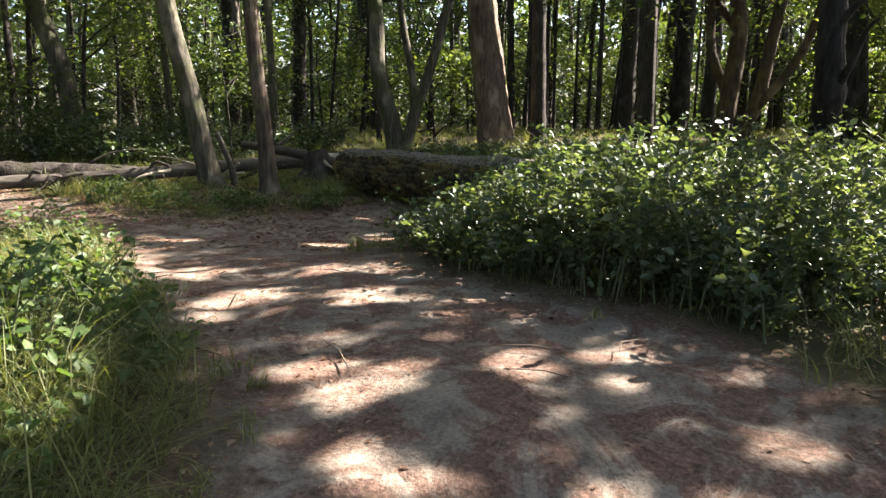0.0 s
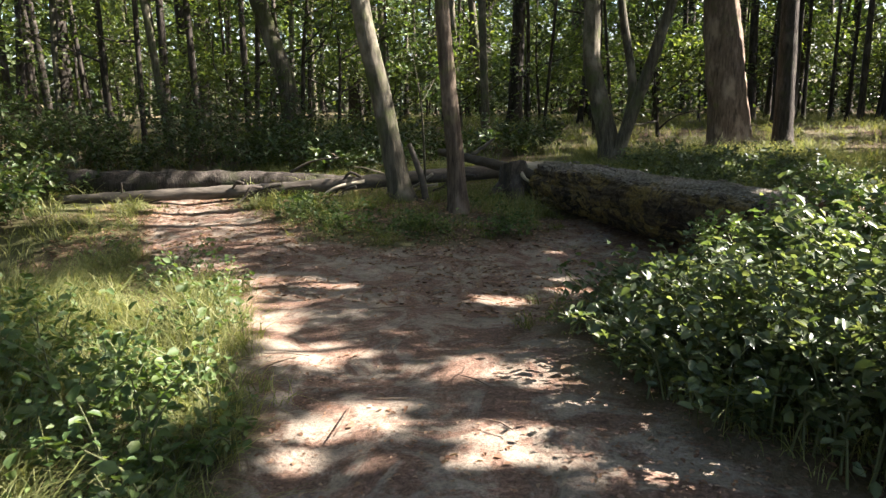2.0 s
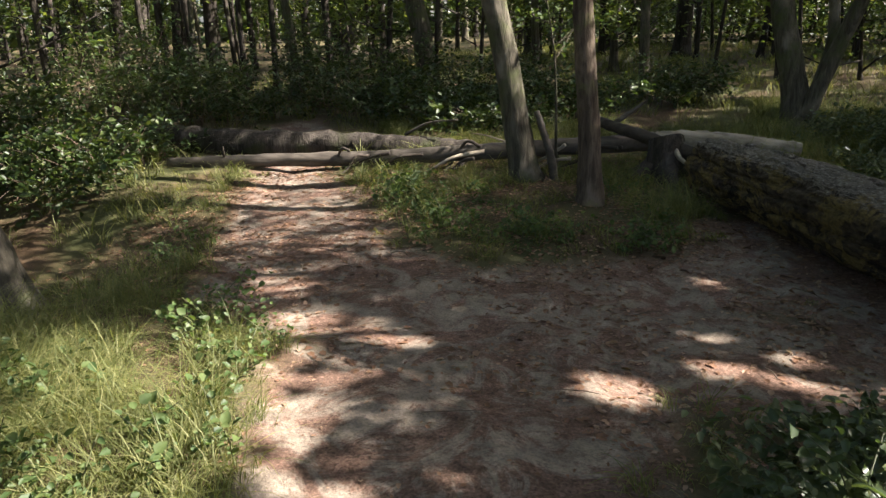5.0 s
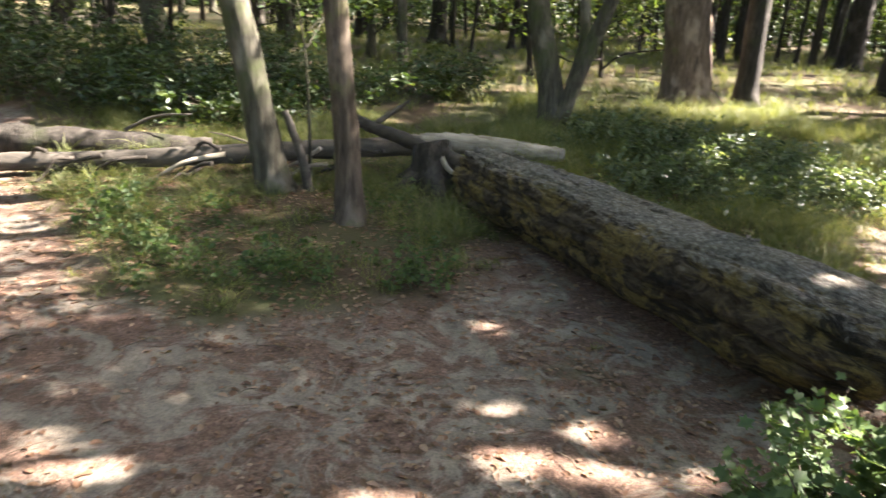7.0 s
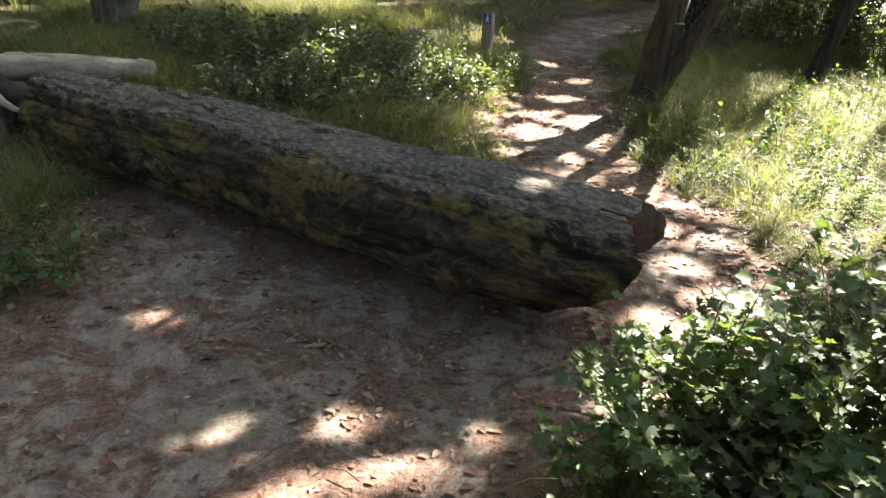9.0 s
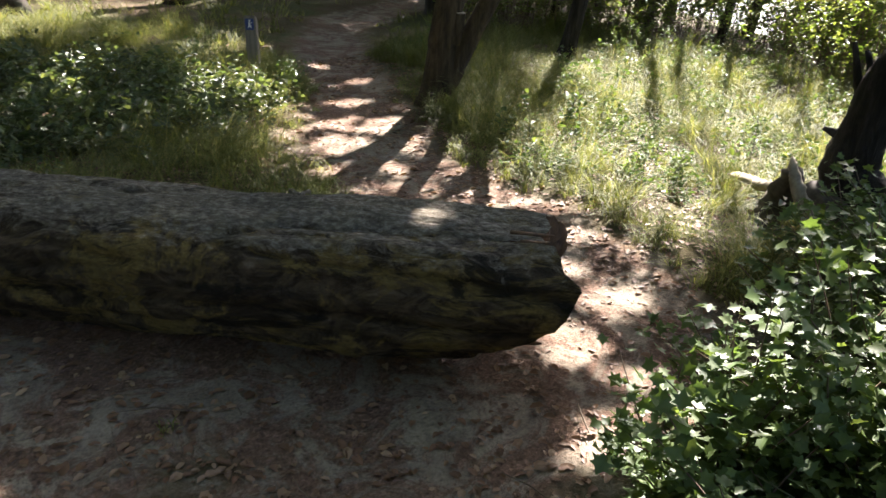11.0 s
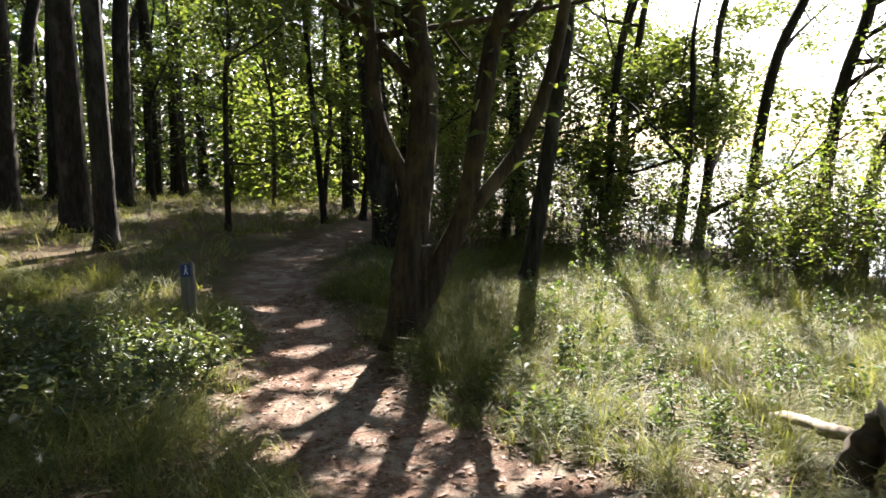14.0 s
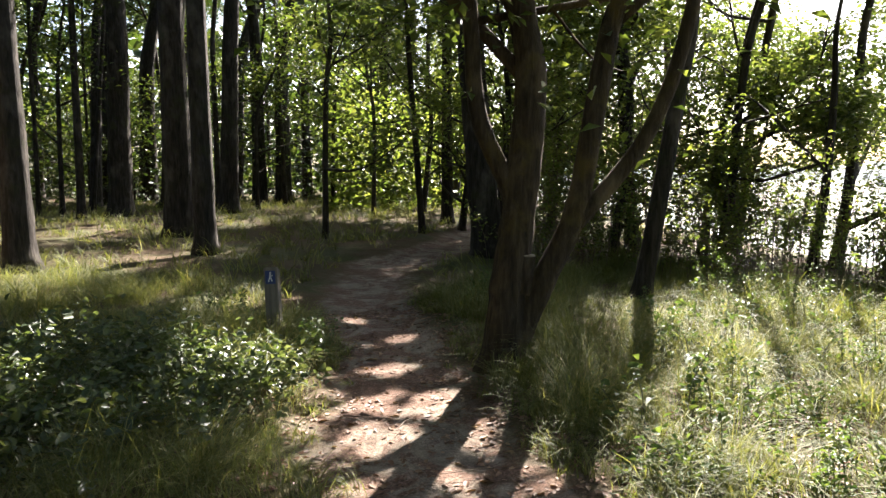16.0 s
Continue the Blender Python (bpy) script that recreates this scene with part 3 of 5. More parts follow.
def build_near_trees():
    slim = "slim leaning woodland tree with smooth grey-green bark"
    tree([(-3.02, 9.44, 0), (-3.25, 9.4, 1.3), (-3.45, 9.35, 2.3)], 0.14, 9, slim, M_BARK_GREY, 11, crown=13000, low=0.5, reach=3.4, limbs=9)
    tree([(-2.13, 8.85, 0), (-2.16, 8.82, 0.67), (-2.23, 8.8, 1.53), (-2.28, 8.79, 2.3)], 0.11, 8, "slim brown-barked tree standing in grass before the logs", M_BARK_BROWN, 12, crown=13000, low=0.5, reach=3.4, limbs=9)
    tree([(-2.9, 9.95, 0), (-2.92, 9.95, 0.9), (-2.98, 9.95, 1.5)], 0.018, 2.1, "thin sapling with a few blue-green leaves", M_BARK_GREY, 41, limbs=7, crown=260, leaf=0.075, spread=0.12, low=0.5, reach=0.55, sides=6, name="sapling", clear=False, foliage=M_LEAF_WEED)
    tree([(-7.4, 14.9, 0), (-7.6, 14.8, 1.7), (-8.05, 14.6, 3.4)], 0.21, 11, "leaning grey tree behind the fallen logs", M_BARK_GREY, 13, crown=7000)
    tree([(-4.6, 20.0, 0), (-4.8, 19.9, 1.9), (-5.0, 19.8, 4.2)], 0.12, 9, "thin pale birch-like trunk lit by the sun", M_BARK_GREY, 14, crown=1800, leaf=0.16)
    tree([(-0.85, 13.6, 0), (-0.95, 13.6, 0.75), (-1.2, 13.6, 1.8), (-1.25, 13.6, 3.0)], 0.19, 8, "forked old tree with gnarled split trunk", M_BARK_GREY, 15, crown=9000, low=0.45,
         stems=[([(-0.75, 13.5, 0.3), (-0.5, 13.5, 1.1), (-0.2, 13.4, 2.0), (0.1, 13.4, 3.2)], 0.11), ([(-0.7, 13.6, 0.5), (-0.55, 13.7, 1.4), (-0.75, 13.8, 2.6)], 0.08)])
    tree([(1.25, 16.9, 0.2), (1.0, 16.9, 2.2), (0.8, 16.9, 3.8)], 0.40, 13, "thick old tree with plated reddish-brown bark", M_BARK_PINE, 16, crown=7000, leaf=0.16, sides=16, reach=3.5, spread=0.7)
    tree([(-4.98, 5.15, -0.3), (-5.14, 5.06, 0.35), (-5.38, 4.95, 0.9), (-5.54, 4.9, 1.5), (-5.58, 4.85, 2.5)], 0.2, 11, "grey-green leaning tree at the foot of the path's bank", M_BARK_GREY, 17, crown=13000, low=0.4, reach=3.8, limbs=10)
    # group at the turn of the far path: many-stemmed tree
    tree([(3.76, 10.06, 0), (3.80, 10.04, 0.6), (3.86, 10.01, 1.1), (3.93, 9.95, 2.1), (3.87, 10.0, 2.7)], 0.15, 8.5, "many-stemmed tree with yellow lichen on its bark beside the path", M_BARK_YELLOW, 18, crown=19000, limbs=12, leaf=0.12, reach=3.4, spread=0.6, low=0.34, twigs=4,
         stems=[([(3.86, 10.02, 1.05), (3.83, 10.06, 1.36), (3.67, 10.22, 1.9), (3.62, 10.27, 2.7)], 0.078),
                ([(3.80, 10.02, 0.15), (3.98, 9.87, 0.69), (4.14, 9.7, 1.22), (4.26, 9.57, 2.28), (4.33, 9.49, 2.7)], 0.10),
                ([(4.12, 9.72, 1.08), (4.48, 9.33, 1.78), (4.67, 9.13, 2.7)], 0.062)])
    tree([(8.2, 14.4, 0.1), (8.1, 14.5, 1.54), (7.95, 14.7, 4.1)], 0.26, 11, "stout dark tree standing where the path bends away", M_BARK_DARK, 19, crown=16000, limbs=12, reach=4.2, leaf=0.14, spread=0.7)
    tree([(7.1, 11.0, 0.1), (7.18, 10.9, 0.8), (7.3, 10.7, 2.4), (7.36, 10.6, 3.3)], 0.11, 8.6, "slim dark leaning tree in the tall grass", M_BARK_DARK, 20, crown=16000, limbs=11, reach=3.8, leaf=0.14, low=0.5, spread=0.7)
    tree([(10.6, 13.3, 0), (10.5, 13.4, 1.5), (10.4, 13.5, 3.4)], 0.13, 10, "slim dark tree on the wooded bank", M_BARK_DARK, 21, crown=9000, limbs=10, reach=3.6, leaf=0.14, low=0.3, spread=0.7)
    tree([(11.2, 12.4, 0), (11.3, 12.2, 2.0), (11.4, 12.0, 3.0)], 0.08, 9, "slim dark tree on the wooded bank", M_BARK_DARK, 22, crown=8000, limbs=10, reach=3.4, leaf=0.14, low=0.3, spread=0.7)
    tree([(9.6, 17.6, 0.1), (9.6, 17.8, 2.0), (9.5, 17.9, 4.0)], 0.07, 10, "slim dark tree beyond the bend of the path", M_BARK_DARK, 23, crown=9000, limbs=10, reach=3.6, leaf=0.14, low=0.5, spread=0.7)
    # unseen trees added round the start of the path and west, for shade
    for k, (x, y) in enumerate([(5.2, 3.2), (3.9, 0.6), (-3.8, -1.0), (-7.6, 1.4), (6.9, 3.4), (1.4, -3.0), (-10.2, 5.0), (8.8, 3.9), (7.6, 1.4)]):
        z = tz(x, y)
        tree([(x, y, z), (x + 0.1, y + 0.05, z + 2.0), (x + 0.15, y - 0.1, z + 4.0)], 0.16, 9.5, "unseen dark-stemmed broad-crowned tree added to shade the start of the path" if k != 6 else slim, M_BARK_DARK, 140 + k, crown=13000, limbs=14, reach=4.2, leaf=0.15, low=0.45, spread=0.8)
    # bare-limbed trees along the water
    edge = "thin bare-limbed tree at the water's edge"
    tree([(10.7, 8.5, 0), (10.8, 8.3, 2.3), (10.9, 8.0, 3.6)], 0.10, 9, edge, M_BARK_DARK, 31, crown=5200, limbs=17, leaf=0.085, spread=0.42, low=0.16, reach=2.4, twigs=5, bend=0.22)
    tree([(9.9, 7.8, 0), (9.95, 7.7, 1.3), (10.05, 7.4, 2.3), (10.1, 7.2, 3.2)], 0.09, 9, edge, M_BARK_DARK, 32, crown=5200, limbs=17, leaf=0.085, spread=0.42, low=0.16, reach=2.4, twigs=5, bend=0.22)
    tree([(8.2, 6.2, -0.1), (8.25, 5.9, 0.8), (8.3, 5.6, 1.5), (8.3, 5.4, 2.6)], 0.07, 8, edge, M_BARK_DARK, 33, crown=5200, limbs=17, leaf=0.085, spread=0.42, low=0.16, reach=2.4, twigs=5, bend=0.22)
    tree([(11.1, 9.6, 0.2), (11.15, 9.3, 2.7), (11.3, 8.9, 3.9)], 0.09, 9, edge, M_BARK_DARK, 34, crown=5200, limbs=17, leaf=0.085, spread=0.42, low=0.16, reach=2.4, twigs=5, bend=0.22)
    # its wide crown, above the view, is added to shade the path's start
    tree([(6.06, 5.42, 0), (6.2, 5.43, 0.8), (6.42, 5.44, 1.6), (6.5, 5.5, 2.6)], 0.13, 8, "dark broad trunk rising from the scrub above the water", M_BARK_DARK, 35, crown=15000, limbs=15, leaf=0.14, spread=0.8, low=0.46, reach=4.2, twigs=3)
    leafy = "small leafy tree on the bank, light green against the sky"
    for k, (x, y, h) in enumerate([(11.4, 10.4, 7), (10.2, 11.6, 6), (12.4, 12.4, 8), (9.2, 12.8, 4.5), (13.2, 14.6, 8), (11.9, 16.2, 7), (15.0, 17.4, 8), (14.0, 19.6, 8), (17.2, 20.6, 9), (12.2, 13.9, 5), (16.6, 24, 9), (19.5, 24.5, 9), (9.9, 10.2, 3.6), (9.6, 15.6, 5), (10.9, 17.8, 5), (13, 21.5, 6), (15.5, 22.2, 6), (18, 27, 8), (20, 29.5, 8), (22, 31.5, 8), (24, 34, 9), (17, 29, 7), (26, 37, 9)]):
        h = h * 1.5 if x > 13.5 else h
        z = tz(x, y)
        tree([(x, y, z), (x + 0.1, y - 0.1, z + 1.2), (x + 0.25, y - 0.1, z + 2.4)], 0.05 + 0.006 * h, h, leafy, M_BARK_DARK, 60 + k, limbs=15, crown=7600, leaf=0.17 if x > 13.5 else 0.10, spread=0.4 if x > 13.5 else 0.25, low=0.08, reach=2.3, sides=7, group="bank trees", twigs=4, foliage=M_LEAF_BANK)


def build_snag():
    foot = Vector((3.30, 5.98, tz(3.3, 5.98) - 0.05))
    root = thing("snag", foot, "black leaning tree with a crooked bare trunk", "tree")
    pts = [(3.42, 5.85, 0.0, 0.26), (3.36, 6.1, 0.16, 0.19), (3.30, 6.34, 0.40, 0.155), (3.30, 6.33, 0.62, 0.135), (3.26, 6.27, 0.95, 0.12),
           (3.24, 6.18, 1.17, 0.125), (3.23, 6.19, 1.34, 0.115), (3.24, 6.24, 1.58, 0.11), (3.25, 6.27, 1.85, 0.105), (3.3, 6.3, 2.6, 0.075), (3.5, 6.5, 4.2, 0.05), (3.6, 6.6, 5.5, 0.02)]
    L = spline(pts, 60)
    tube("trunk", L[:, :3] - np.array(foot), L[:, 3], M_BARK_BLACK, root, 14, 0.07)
    for a in ([(3.26, 6.10, 1.25), (3.28, 5.96, 1.42), (3.29, 5.83, 1.64), (3.32, 5.72, 1.72)], [(3.27, 6.24, 1.9), (3.3, 6.0, 2.3), (3.2, 5.8, 2.7), (3.1, 5.7, 3.3)],
              [(3.4, 6.4, 3.0), (3.7, 6.6, 3.6), (3.9, 6.6, 4.4)], [(3.28, 6.36, 0.60), (3.26, 6.46, 0.64), (3.24, 6.52, 0.66)],
              [(3.26, 6.2, 1.72), (3.34, 6.12, 1.86), (3.44, 5.98, 2.0), (3.6, 5.8, 2.3)], [(3.29, 6.3, 0.72), (3.32, 6.42, 0.9), (3.33, 6.5, 1.12)], [(3.28, 6.26, 0.82), (3.34, 6.38, 0.98), (3.36, 6.44, 1.08)]):
        ls = spline(a, 9)
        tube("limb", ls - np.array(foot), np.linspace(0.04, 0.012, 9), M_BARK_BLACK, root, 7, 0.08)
    rng = np.random.default_rng(5)
    # unseen crown added high above the bare trunk, to shade the path's start
    c = crown_points([(3.5, 6.5, 4.2), (3.9, 6.6, 4.4), (3.1, 5.7, 3.5), (3.6, 6.6, 5.4), (4.3, 6.9, 5.0), (4.1, 6.1, 4.6)], 420, 0.75, rng)
    c = c[c[:, 2] > 2.9]
    c = c[~in_beam(c)] - np.array(foot)
    v, p = leaf_arrays(c, 0.1, rng)
    part_me("crown", np_mesh("crown", v, p, M_LEAF), root, "green summer leaves")


def d_near(x, y):
    return math.hypot(x, y - 6)


def build_wood():
    """The wood on all land sides: trees farther off, set out at random but for those whose place is plain."""
    rng = np.random.default_rng(44)
    far = "tall straight dark forest tree"
    known = [(-15, 35, .40), (-9.8, 40, .45), (-4.5, 38, .5), (2.5, 27, .16), (7.3, 37, .2), (6.2, 25, .30), (5.4, 19.6, .27), (15, 42, .4), (-11, 8.2, .32), (-12, 28, .3), (-16, 24, .35),
             (2.2, 16.9, .19), (5.2, 24.7, .1), (8.4, 32, .42), (10.3, 34, .32), (9.5, 29.7, .42), (4.75, 17.1, .17), (12.6, 29.8, .27), (13.2, 29.2, .3), (16.4, 32.7, .22), (14.7, 25.1, .2), (21.3, 32, .3), (11.6, 19, .15), (-2.2, 24, .2), (-7.5, 26, .25)]
    spots = [(x, y, r) for x, y, r in known]
    tries = 0
    while len(spots) < 125 and tries < 4000:
        tries += 1
        a, d = rng.uniform(-2.6, 0.75), rng.uniform(17, 48)
        x, y = 1 + d * math.sin(a), 8 + d * math.cos(a)
        if (x - 10.5) * 0.82 - (y - 8) * 0.55 > -2 or path_dist(np.array([x]), np.array([y]))[0] < 1.0:
            continue
        if min(math.hypot(x - p[0], y - p[1]) for p in spots) < 2.4:
            continue
        spots.append((x, y, rng.uniform(0.10, 0.33)))
    thin = 0
    while thin < 75:
        a, d = rng.uniform(-1.6, 0.72), rng.uniform(9, 34)
        x, y = 1 + d * math.sin(a), 9 + d * math.cos(a)
        if (x - 10.5) * 0.82 - (y - 8) * 0.55 > -2 or path_dist(np.array([x]), np.array([y]))[0] < 1.4 or min(math.hypot(x - p[0], y - p[1]) for p in spots) < 1.0 or y < 13 or (x > 1.5 and y < 24):
            continue
        spots.append((x, y, rng.uniform(0.045, 0.12)))
        thin += 1
    for k, (x, y, r) in enumerate(spots):
        z = tz(x, y)
        lean = rng.normal(0, 0.05 if k >= len(known) else 0.015, 2)
        seen = math.atan2(x - 1, y - 8) > -1.2
        h = 9 + 16 * min(r, 0.35) + rng.uniform(-1, 2)
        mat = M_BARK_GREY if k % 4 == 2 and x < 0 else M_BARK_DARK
        tree([(x, y, z), (x + lean[0] * 2, y + lean[1] * 2, z + 2), (x + lean[0] * 5, y + lean[1] * 5, z + 5)], r, h, far, mat, 200 + k, limbs=7, crown=((5200 if x > 0 else 3000) if r > 0.125 else 1100) if seen else 500, leaf=0.17 if seen else 0.42, spread=0.55 if seen else 0.75, low=0.5 if x > 0 else 0.3, reach=3.2, sides=8, foliage=M_LEAF_SHADED, twigs=2 if seen and d_near(x, y) < 24 else 0)


def build_saplings():
    """Low leafy young trees that close the view between the trunks."""
    rng = np.random.default_rng(77)
    done = 0
    while done < 120:
        a, d = rng.uniform(-1.9, 0.72), rng.uniform(11, 38)
        x, y = 1 + d * math.sin(a), 8 + d * math.cos(a)
        if (x - 10.5) * 0.82 - (y - 8) * 0.55 > -1.0 or path_dist(np.array([x]), np.array([y]))[0] < 1.2 or (x > 1 and y < 25 and x / (y - 6.5) < 0.6):
            continue
        z = tz(x, y)
        h = rng.uniform(2.0, 6.5)
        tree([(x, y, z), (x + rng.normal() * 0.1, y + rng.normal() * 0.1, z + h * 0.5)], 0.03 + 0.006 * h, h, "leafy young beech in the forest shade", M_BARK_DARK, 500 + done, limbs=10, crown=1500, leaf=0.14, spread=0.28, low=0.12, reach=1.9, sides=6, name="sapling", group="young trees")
        done += 1


def build_far_woods():
    """The closed wall of the wood far behind, too far off to tell its trees apart."""
    rng = np.random.default_rng(70)
    n = 70000
    a, d = rng.uniform(-3.9, 0.80, n), rng.uniform(46, 75, n)
    x, y = 1 + d * np.sin(a), 8 + d * np.cos(a)
    land = ((x - 10.5) * 0.82 - (y - 8) * 0.55 < -3)
    x, y = x[land], y[land]
    z = terrain(x, y) + 18 * rng.uniform(0, 1, len(x)) ** 1.1 * (0.75 + 0.25 * wave(x, y, 0.35, 2))
    v, p = leaf_arrays(np.stack([x, y, z], -1), 0.95, rng, 0.3, 0.7)
    tagged(new("far_woods", np_mesh("far_woods", v, p, M_LEAF_SHADED)), "dense green wall of far forest foliage", "woods", kind="stuff")


def build_thicket():
    """Leafy undergrowth among the farther trunks, sunlit where the path leaves the wood."""
    rng = np.random.default_rng(91)
    # shaded and sunlit foliage told apart by leaf colour
    for name, n, a0, a1, d0, d1, top, mat, label in (("dark_thicket", 30000, -0.5, 0.60, 26, 44, 6.5, M_LEAF_SHADED, "dark leafy undergrowth between far trunks"),
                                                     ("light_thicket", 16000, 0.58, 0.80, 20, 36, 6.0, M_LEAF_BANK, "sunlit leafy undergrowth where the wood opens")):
        a, d = rng.uniform(a0, a1, n), rng.uniform(d0, d1, n)
        x, y = d * np.sin(a), 6.5 + d * np.cos(a)
        u = rng.uniform(0, 1, n)
        z = terrain(x, y) + top * u ** 1.2 * (0.65 + 0.35 * wave(x, y, 0.8, 2))
        ok = (wave(x, y, 0.9, 5) + 0.5 * wave(x, y, 2.3, 3) > -0.35) & (path_dist(x, y) > 0.8)
        v, p = leaf_arrays(np.stack([x, y, z], -1)[ok], 0.24, rng, 0.4, 0.6)
        tagged(new(name, np_mesh(name, v, p, mat)), label, "undergrowth", kind="stuff")


build_near_trees()
build_snag()
build_thicket()
build_far_woods()
build_wood()
build_saplings()

# ---------------------------------------------------------------- fallen timber
LOG_A, LOG_B = Vector((1.06, 6.86, 0.275)), Vector((-1.22, 9.74, 0.275))


def build_log():
    """The great fallen trunk: grooved, cracked, one broken end with torn splinters."""
    axis_v = LOG_B - LOG_A
    length = axis_v.length
    root = thing("fallen_log", LOG_A, "huge fallen tree trunk with rotting mossy bark, lying beside the path", "log")
    root.matrix_basis = Matrix.Translation(LOG_A) @ axis_v.to_track_quat("X", "Z").to_matrix().to_4x4()
    nl, ns = 230, 120
    rng = np.random.default_rng(3)
    vs = np.zeros((nl, ns, 3))
    for i in range(nl):
        u = i / (nl - 1)
        x = u * length
        for j in range(ns):
            a = 2 * math.pi * j / ns
            r = 0.352 - 0.035 * u
            cy, cz = math.cos(a), math.sin(a)
            q = Vector((x * 0.9, cy * 1.2, cz * 1.2))
            r += 0.035 * noise.noise(q * 1.3) + 0.022 * noise.noise(Vector((x * 1.6, a * 3.0, 2.2)))
            g = noise.noise(Vector((x * 2.2, cy * 5.2, cz * 5.2 + 4)))
            r += 0.016 * g - 0.03 * max(0, 0.12 - abs(noise.noise(Vector((x * 0.8, cy * 2.6, cz * 2.6 - 7))))) / 0.12
            r += 0.007 * noise.noise(Vector((x * 14, cy * 16, cz * 16)))
            flake = noise.noise(Vector((x * 3.1 + 5, cy * 7.5, cz * 7.5)))
            r += 0.017 * min(1, max(0, flake * 9)) * (0.6 + 0.4 * noise.noise(Vector((x * 9, a * 6, 1)))) - 0.012
            xx = x
            if u < 0.16:
                jag = 0.06 * noise.noise(Vector((cy * 3.1, cz * 3.1, 9))) + 0.02 * noise.noise(Vector((cy * 11, cz * 11, 3)))
                cut = 0.55 * jag - 0.02 - 0.17 * math.exp(-((cz - 0.36) / 0.62) ** 2) + 0.26 * max(0, -cz - 0.1)
                xx = x + (0.16 - u) / 0.16 * cut
                r *= 1 - 0.10 * ((0.16 - u) / 0.16) ** 2
            top = max(0, cz - 0.72)
            vs[i, j] = (xx, r * cy, r * (cz - 0.45 * top) * 0.95)
    verts = vs.reshape(-1, 3)
    i, j = np.meshgrid(np.arange(nl - 1), np.arange(ns), indexing="ij")
    a, b = i * ns + j, i * ns + (j + 1) % ns
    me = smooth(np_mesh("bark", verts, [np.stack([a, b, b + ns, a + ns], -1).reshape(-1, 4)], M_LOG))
    part_me("bark", me, root)
    for name, row, sgn, mat in (("broken_end", 0, 1, M_ROT), ("far_end", nl - 1, -1, M_BLACKWOOD)):
        rings, k = [vs[row]], vs[row].mean(0)
        for f in (0.8, 0.55, 0.3, 0.08):
            ring = k + (vs[row] - k) * f
            ring[:, 0] += sgn * (0.05 * (1 - f) + 0.03 * np.sin(np.arange(ns) * 1.9 + f * 9))
            rings.append(ring)
        v = np.concatenate(rings)
        ii, jj = np.meshgrid(np.arange(4), np.arange(ns), indexing="ij")
        a, b = ii * ns + jj, ii * ns + (jj + 1) % ns
        part_me(name, np_mesh(name, v, [np.stack([a, a + ns, b + ns, b], -1).reshape(-1, 4)[:, ::sgn], (np.arange(ns) + 4 * ns)[None]], mat), root, "torn orange-brown rotten wood")
    for k in range(9):
        a = rng.uniform(-0.4, math.pi + 0.4)
        r = rng.uniform(0.18, 0.28)
        p = np.array([-0.06, r * math.cos(a), r * math.sin(a)])
        tube("splinter", [p + np.array([0.12, 0, 0]), p, p + np.array([-rng.uniform(0.02, 0.06), rng.normal() * 0.01, rng.normal() * 0.015])], [0.015, 0.012, 0.003], M_ROT, root, 5, 0.2, "", rng)
    # loose plates of bark along the back and the flank
    for k in range(18):
        x = rng.uniform(0.25, length - 0.2)
        a = rng.uniform(0.9, 2.6)
        n, m = 7, 4
        L, W = rng.uniform(0.06, 0.26), rng.uniform(0.012, 0.04)
        g = []
        for lay in (-0.012, 0.004):
            for p in range(n):
                for q in range(m):
                    aa = a + (q / (m - 1) - 0.5) * W / 0.3 * 2 * (1 - 1.7 * abs(p / (n - 1) - 0.5)) + 0.05 * math.sin(p * 1.4 + k)
                    rr = 0.333 - 0.035 * x / length + 0.035 * noise.noise(Vector((x * 0.9, math.cos(aa) * 1.2, math.sin(aa) * 1.2)) * 1.3) + lay + 0.008 * math.sin(p * 1.3 + k)
                    g.append((x + (p / (n - 1) - 0.5) * L, rr * math.cos(aa), rr * math.sin(aa) * 0.93))
        f = []
        for p in range(n - 1):
            for q in range(m - 1):
                c = p * m + q
                f.append((c, c + m, c + m + 1, c + 1))
                c += n * m
                f.append((c, c + 1, c + m + 1, c + m))
        for p in range(n - 1):
            for q0, o in ((0, 0), (m - 1, 1)):
                c = p * m + q0
                e = (c, c + n * m, c + n * m + m, c + m)
                f.append(e if o == 0 else e[::-1])
        part_me("bark_plate", np_mesh("bark_plate", np.array(g), [np.array(f)], M_LOG), root)


